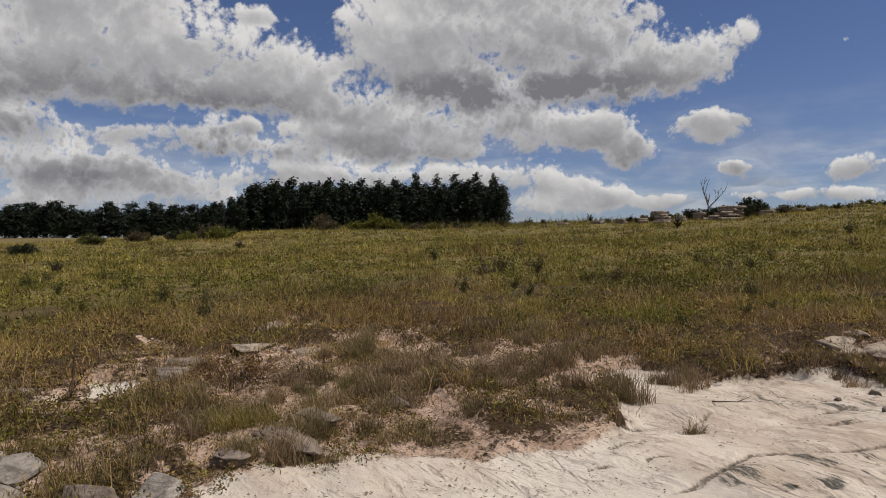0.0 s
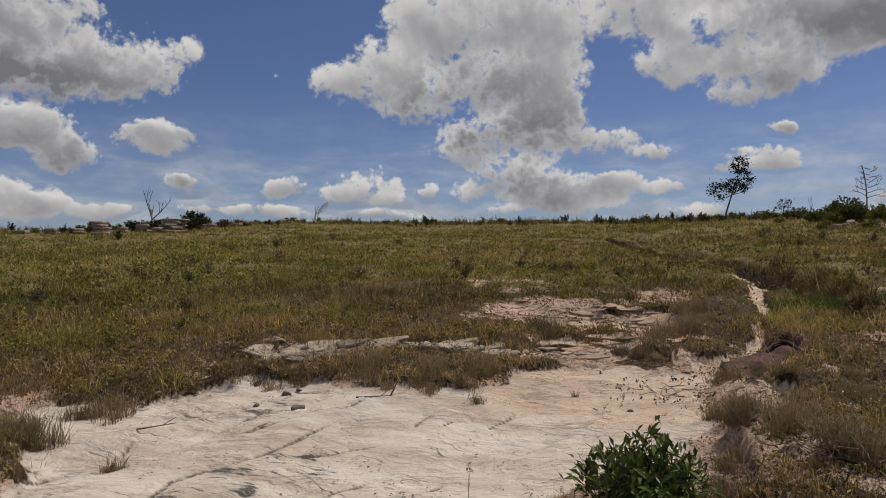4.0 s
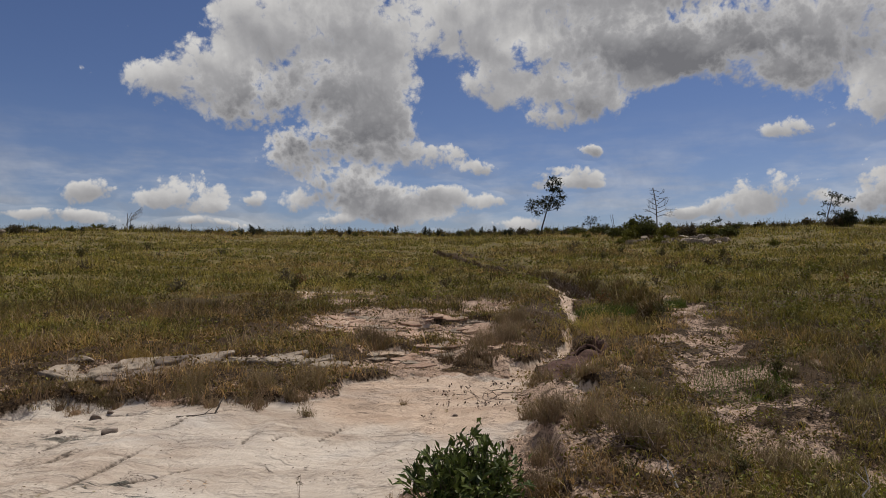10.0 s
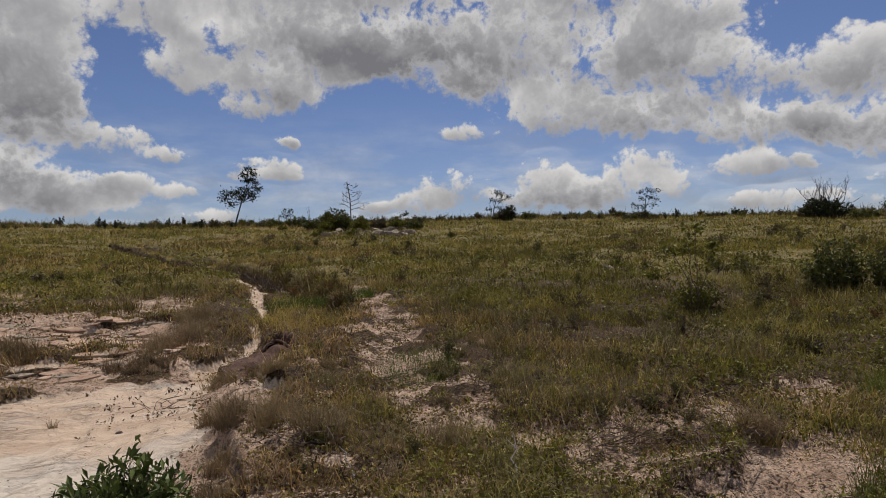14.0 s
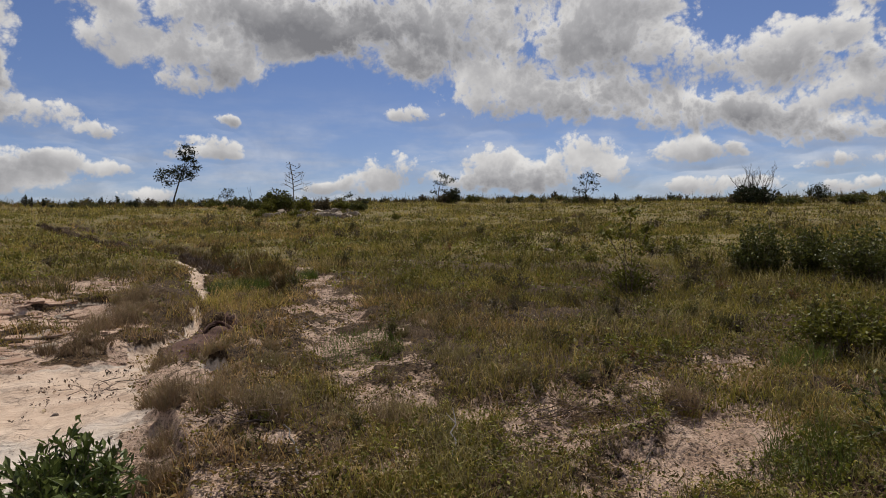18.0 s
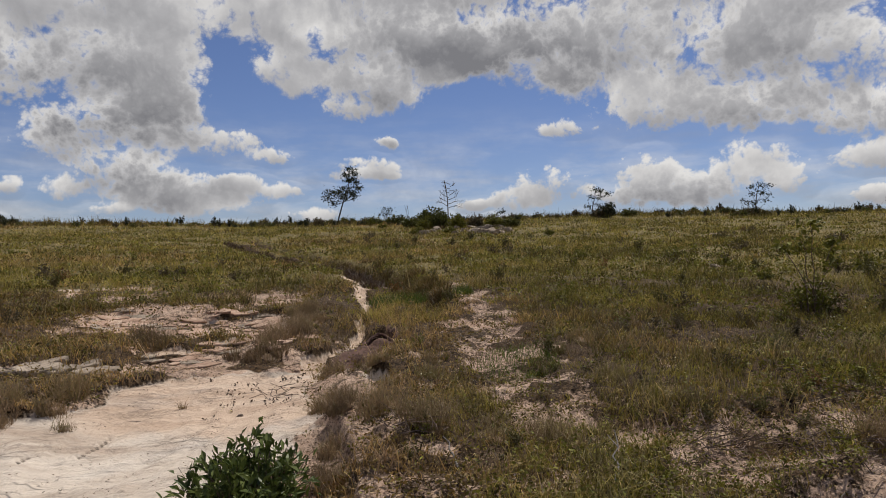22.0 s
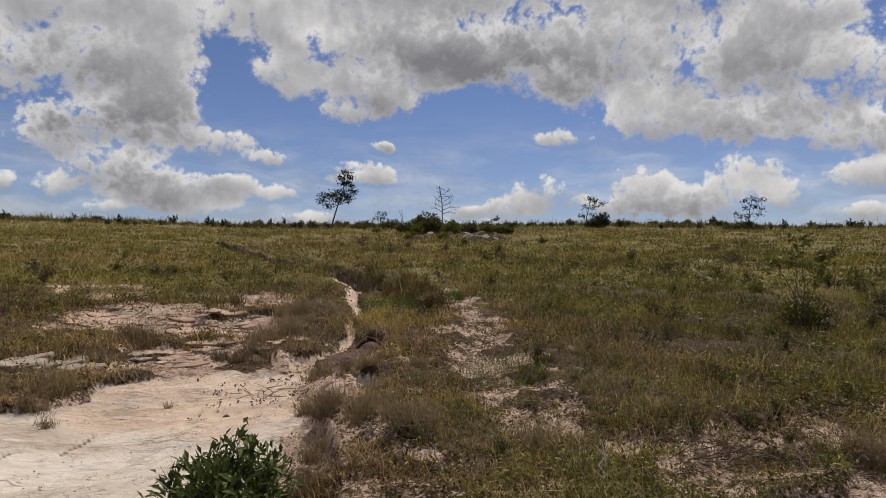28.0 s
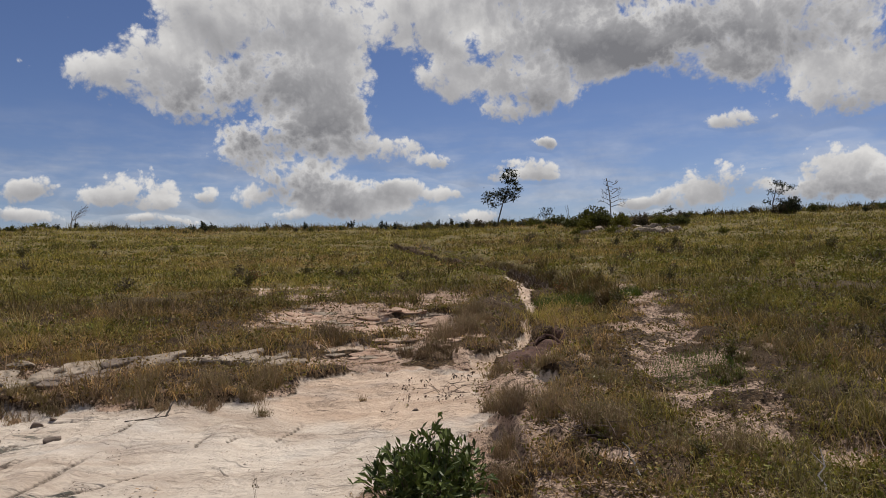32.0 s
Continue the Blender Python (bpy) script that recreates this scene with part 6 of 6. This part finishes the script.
tiered("tree", 27.6, 45, "small dark tree with sparse leafy tiers", 32, ((0, 0), (0, 0.6), (0.15, 1.2), (0.25, 1.85)),
       ((0.2, 1.85, 0.24), (0.6, 1.65, 0.22), (1.05, 1.45, 0.2), (-0.05, 1.3, 0.18), (0.45, 1.2, 0.2), (-0.3, 0.68, 0.18), (0.45, 0.68, 0.17)), 0.07, 44, 0.045)
tiered("tree", 40.2, 46, "small tree with layered sparse crown on the brow", 33, ((0, 0), (0.05, 0.6), (0.1, 1.2), (0.25, 1.8)),
       ((-0.15, 1.7, 0.18), (0.28, 1.82, 0.2), (0.8, 1.7, 0.2), (-0.15, 1.27, 0.17), (0.4, 1.27, 0.2), (0.8, 1.15, 0.15), (-0.5, 0.66, 0.18), (-0.05, 0.64, 0.17), (0.6, 0.75, 0.15), (-0.7, 0.88, 0.15)), 0.07, 40, 0.045)
tiered("tree", 19.4, 35, "small leafy sapling over the rock pile", 35, ((0, 0), (0, 0.35), (0.1, 0.8)),
       ((0.2, 0.75, 0.15), (-0.2, 0.6, 0.15), (0.38, 0.85, 0.14), (-0.45, 0.48, 0.13), (0.0, 0.42, 0.16)), 0.05, 50, 0.035)
tiered("tree", 9.8, 44, "small flat-topped tree among brow shrubs", 36, ((0, 0), (0, 0.5), (0.05, 1.0)),
       ((-0.1, 1.05, 0.22), (0.28, 1.1, 0.2), (-0.35, 0.75, 0.18), (0.15, 0.75, 0.2)), 0.055, 50, 0.04)
tiered("tree", 57.7, 44, "small rounded dark tree on the brow", 34, ((0, 0), (0, 0.4), (0.05, 0.8)),
       ((0.0, 0.95, 0.25), (0.3, 0.75, 0.25), (-0.3, 0.75, 0.25), (0.1, 0.5, 0.28), (-0.1, 0.5, 0.28), (0.4, 0.45, 0.2)), 0.06, 70, 0.04)
for az, r, seed, label, limbs in (
    (15.2, 36, 41, "leafless grey tree rising from bushes", [((0, 0, 0), (0.08, 0, 1), 2.6, 0.045, 0, 0.4)] + [((0.06 * k / 4, 0, 1.0 + 0.12 * k), (0.9 * (-1) ** k, 0.3 * math.sin(k), 0.35), 0.55 - 0.025 * k, 0.02, 2, 0.5) for k in range(12)]),
    (-28.8, 50, 42, "wind-bent leafless grey tree on the brow", [((0.1 * k, 0, 0), (0.05 + 0.12 * k, 0, 1), 1.5 - 0.1 * k, 0.035, 0, 0.35) for k in range(3)] + [((0.1 + 0.08 * k, 0, 0.7 + 0.12 * k), (1.0, 0.2, 0.5), 0.5, 0.018, 2, 0.4) for k in range(7)]),
    (-41.6, 47, 43, "dead leaning tree with bare forked limbs", [((0, 0, 0), (0.05, 0, 1), 1.0, 0.07, 1, 0.3), ((0, 0, 0.9), (-0.2, 0, 1), 1.2, 0.05, 2, 0.3), ((0.05, 0, 0.7), (1.0, 0, 0.8), 1.0, 0.045, 2, 0.35)]),
    (53.4, 40, 44, "wide leafless bush-like tree, bare twigs spread", [((0.05 * (k - 4), 0, 0.3), (0.24 * (k - 4), 0.2 * math.sin(k * 2.1), 1), 0.95, 0.032, 4, 0.42) for k in range(9)]),
    (11.5, 42, 45, "thin leafless sapling on the brow", [((0, 0, 0), (0.2, 0, 1), 0.8, 0.03, 2, 0.5)]),
):
    dead_tree(az, r, label, seed, limbs)

# shrubs along the brow: a few kinds, each built once
BASE = []
for k, (tall, wide, stems, per, mat, label) in enumerate((
    (0.55, 0.6, 14, 26, TREE_LEAF, "small dark shrub on the hill's brow"),
    (0.4, 0.9, 18, 24, SHRUB_LEAF, "low spreading shrub on the hill's brow"),
    (0.8, 0.45, 9, 26, TREE_LEAF, "upright dark shrub on the hill's brow"),
    (0.5, 0.7, 16, 22, DULL_LEAF, "dull brown shrub on the hill's brow"),
    (0.45, 0.7, 18, 24, BRIGHT_LEAF, "low light green shrub on the hillside"),
)):
    x, y = polar(-3 + 2.3 * k, 50)
    BASE.append(shrub("brow_shrub", x, y, label, mat, 70 + k, "shrub", "shrubs along the brow", tall=tall, wide=wide, stems=stems, per_stem=per, leaf=0.10, leaf_wide=0.06, thick=0.012))
rng = np.random.RandomState(5)
for k in range(290):
    az, r = rng.uniform(-72, 70), rng.uniform(42, 52)
    if -59 < az < -46 and rng.rand() < 0.6:
        continue
    x, y = polar(az, r)
    put_copy(BASE[rng.randint(0, 4)], x, y, rng.uniform(0, 360), rng.uniform(0.4, 1.1), 0.02)
BIG = []
for k, (mat, label) in enumerate(((TREE_LEAF, "dense dark bush on the hill's brow"), (SHRUB_LEAF, "dense olive bush on the hill's brow"), (DULL_LEAF, "dense grey-brown bush on the hill's brow"), (BRIGHT_LEAF, "dense light green bush on the hill's brow"))):
    x, y = polar((-38.3, 13.8, -74.0, -69.5)[k], (46.5, 35.0, 45.0, 43.0)[k])
    BIG.append(shrub("brow_bush", x, y, label, mat, 80 + k, "bush", "dense bushes on the brow", tall=1.2, wide=1.7, stems=50, per_stem=30, leaf=0.15, leaf_wide=0.09, thick=0.015))
for az, r, kind, size, wide in (
    (-45.6, 44.2, 2, 0.6, 1.0), (-44.0, 44.2, 3, 0.45, 1.1), (-42.2, 44.3, 2, 0.65, 0.9), (-40.6, 44.4, 0, 0.85, 0.9), (-38.6, 43.6, 0, 0.85, 1.0), (-36.0, 44.5, 2, 0.5, 1.3), (-33.6, 47, 3, 0.35, 1.5), (-26.0, 47, 2, 0.35, 1.6), (-19.0, 48, 3, 0.3, 1.8), (-12.5, 47, 2, 0.35, 1.6), (-6.0, 48, 1, 0.35, 1.6), (-0.5, 47, 2, 0.4, 1.5),
    (-44.6, 44.6, 0, 0.5, 0.9), (-43.0, 44.6, 0, 0.7, 0.9), (-41.4, 44.8, 0, 0.75, 0.9), (-37.9, 44.0, 0, 0.75, 0.9), (-46.5, 46, 2, 0.45, 1.2), (-34.9, 48, 0, 0.45, 1.0),
    (13.3, 33.5, 3, 0.65, 1.0), (14.6, 33.5, 1, 0.9, 0.7), (16.0, 32.5, 3, 0.75, 0.8), (17.6, 33, 2, 0.65, 0.9), (19.3, 32.5, 3, 0.65, 1.0), (20.6, 32, 1, 0.55, 1.1), (12.6, 30.0, 3, 0.4, 1.2), (15.4, 29.0, 3, 0.35, 1.2), (12.0, 36, 1, 0.6, 1.3), (10.6, 40, 1, 0.6, 1.3), (8.6, 42, 1, 0.55, 1.4), (4.0, 43, 2, 0.5, 1.2), (2.6, 43, 0, 0.5, 1.0),
    (28.8, 43, 0, 0.95, 0.8), (28.2, 43, 2, 0.6, 1.2), (30.5, 44, 1, 0.5, 1.4), (39.8, 45, 2, 0.45, 2.2), (38.2, 46, 1, 0.4, 1.6),
    (53.0, 39.5, 0, 1.1, 1.0), (53.9, 39.0, 0, 1.0, 1.0), (52.2, 39.5, 2, 0.6, 1.4), (55.8, 40, 1, 0.55, 1.6), (60.0, 42, 1, 0.6, 1.6), (62.5, 42, 0, 0.5, 1.6),
    (-85.8, 42, 0, 0.7, 1.3), (-83.3, 41, 2, 0.9, 1.2), (-82.0, 43, 1, 0.6, 1.5), (-85.0, 40, 3, 0.6, 1.2), (-82.6, 40, 3, 0.75, 1.3), (-73.5, 43, 2, 0.6, 1.4), (-71.0, 43, 3, 0.55, 1.8), (-68.2, 44, 3, 0.7, 1.5), (-66.0, 44, 2, 0.5, 1.6), (-64.6, 45, 3, 0.5, 1.4), (-96.5, 34, 0, 0.55, 1.4), (-92.0, 40, 1, 0.6, 1.5), (-88.5, 44, 2, 0.6, 1.6), (-101.0, 36, 0, 0.7, 1.5),
):
    x, y = polar(az, r)
    put_copy(BIG[kind], x, y, az * 31, size, 0.05, wide)
rng = np.random.RandomState(15)
for az, r, kind, size in ((-94.5, 22, 3, 0.7), (-96.5, 17, 1, 0.6), (-81.0, 30, 3, 0.7), (-44.0, 34, 2, 0.8), (38.0, 14.0, 4, 0.5), (41.0, 12.0, 4, 0.45), (47.5, 14.0, 4, 0.6), (50.0, 12.0, 4, 0.5), (24.0, 26.0, 4, 0.6), (8.5, 40, 4, 0.9), (9.5, 38, 4, 0.8), (11.5, 38, 0, 0.9), (7.8, 42, 0, 0.9), (12.0, 37, 4, 1.0), (-8.0, 14.5, 3, 0.5), (-7.0, 14.8, 3, 0.5)):
    x, y = polar(az, r)
    put_copy(BASE[kind], x, y, rng.uniform(0, 360), size, 0.02)

# rocks on the brow
outcrop = tagged(new("rock_outcrop"), "pale bedded rock block between dark bushes", "rock outcrop")
rng = np.random.RandomState(26)
for az, r, wide, beds in ((-40.0, 42.6, 0.95, 5), (-42.3, 43.0, 0.45, 3), (-45.2, 43.0, 0.6, 4), (-43.6, 42.8, 0.4, 2), (-41.2, 42.4, 0.5, 2), (-37.3, 42.6, 0.5, 2), (-46.8, 43.0, 0.5, 2), (-48.5, 42.8, 0.4, 2)):
    x, y = polar(az, r)
    for bed in range(beds):
        me = SLABS[(bed + int(-az)) % 6].copy()
        me.materials.clear()
        stone(me, PALE_STONE, x + rng.normal(0, 0.06), y + rng.normal(0, 0.06), wide * rng.uniform(0.8, 1.05), wide * 0.6, 0.095, -az + rng.uniform(-12, 12), parent=outcrop, name="rock", lift=0.08 + 0.165 * bed, tip=rng.uniform(-3, 3))
pile = tagged(new("rock_pile"), "heap of pale rounded rocks below bushes", "rock pile")
rng = np.random.RandomState(25)
for k in range(46):
    az, r = rng.uniform(12.5, 21), rng.uniform(28.0, 33)
    if k > 22:
        az = rng.uniform(17.5, 21)
    x, y = polar(az, r)
    s = rng.uniform(0.1, 0.3)
    me = ROCKS[k % 5].copy()
    me.materials.clear()
    stone(me, PALE_STONE, x, y, s * 1.2, s, s * 0.85, rng.uniform(0, 360), parent=pile, name="rock", lift=0.02)
for k in range(26):
    az, r = rng.uniform(-58, -30), rng.uniform(41, 47)
    x, y = polar(az, r)
    s = rng.uniform(0.15, 0.42)
    me = SLABS[k % 6].copy()
    me.materials.clear()
    stone(me, PALE_STONE, x, y, s * 1.5, s, 0.12, rng.uniform(-10, 10) - az, "pale flat stone lying near the brow", lift=0.04)

# ---- the plantation behind the hill ----


def gum(seed, tall):
    """One tall plantation tree: a straight bare stem, thin limbs and a narrow crown."""
    rng = np.random.RandomState(seed)
    k = np.linspace(0, 1, 9)
    p = np.stack([rng.normal(0, 0.12, 9).cumsum() * 0.6, rng.normal(0, 0.12, 9).cumsum() * 0.6, k * tall * 0.96], 1)
    wood, at = [tube(p, np.linspace(0.17, 0.03, 9), 6)], []
    for _ in range(44):
        s = rng.uniform(0.12, 1.0)
        i = min(int(s * 8), 7)
        b = p[i] + (p[i + 1] - p[i]) * (s * 8 - i)
        w, out = rng.uniform(0, 2 * np.pi), (1.12 - s) ** 0.8 * rng.uniform(1.2, 3.4) + 0.2
        e = b + [math.cos(w) * out, math.sin(w) * out, rng.uniform(0.4, 1.6)]
        wood.append(tube([b, (b + e) / 2 + [0, 0, 0.15], e], [0.05, 0.03, 0.015], 3))
        at.append(e + rng.normal(0, 1, (18, 3)) * [0.5, 0.5, 0.7])
    for s in np.linspace(0.08, 1.0, 12):
        at.append(p[min(int(s * 8), 8)] + rng.normal(0, 1, (20, 3)) * [0.6, 0.6, 0.8])
    return merge(wood), flat_leaves(rng, np.concatenate(at), 0.5)


GUMS = []
rng = np.random.RandomState(8)
for k in range(5):
    x, y = polar(-59.0 - 1.7 * k, 220)
    ob = thing("plantation_tree", x, y, "tall dark plantation tree with a narrow crown", "tree", "trees of the plantation")
    wood, foliage = gum(90 + k, 19.6)
    part("trunk", mesh_np("trunk", *wood, smooth=True), BARK, ob)
    part("crown", mesh_np("crown", *foliage), GUM_LEAF, ob)
    GUMS.append(ob)
for row in range(5):
    for k in range(34):
        az = -58.3 - k * 0.72 + rng.normal(0, 0.12)
        x, y = polar(az, 214 + 5 * row + rng.normal(0, 1.0))
        put_copy(GUMS[rng.randint(0, 5)], x, y, rng.uniform(0, 360), rng.uniform(0.74, 1.06) * np.interp(az, [-83, -80.5, -79, -58], [0.58, 0.68, 0.9, 0.84]), 0.3, 1.25)
for row in range(4):
    for k in range(40):
        az = -81.5 - k * 0.6 + rng.normal(0, 0.12)
        x, y = polar(az, 330 + 8 * row + rng.normal(0, 2.0))
        put_copy(GUMS[rng.randint(0, 5)], x, y, rng.uniform(0, 360), rng.uniform(0.5, 0.82), 0.3, 1.9)
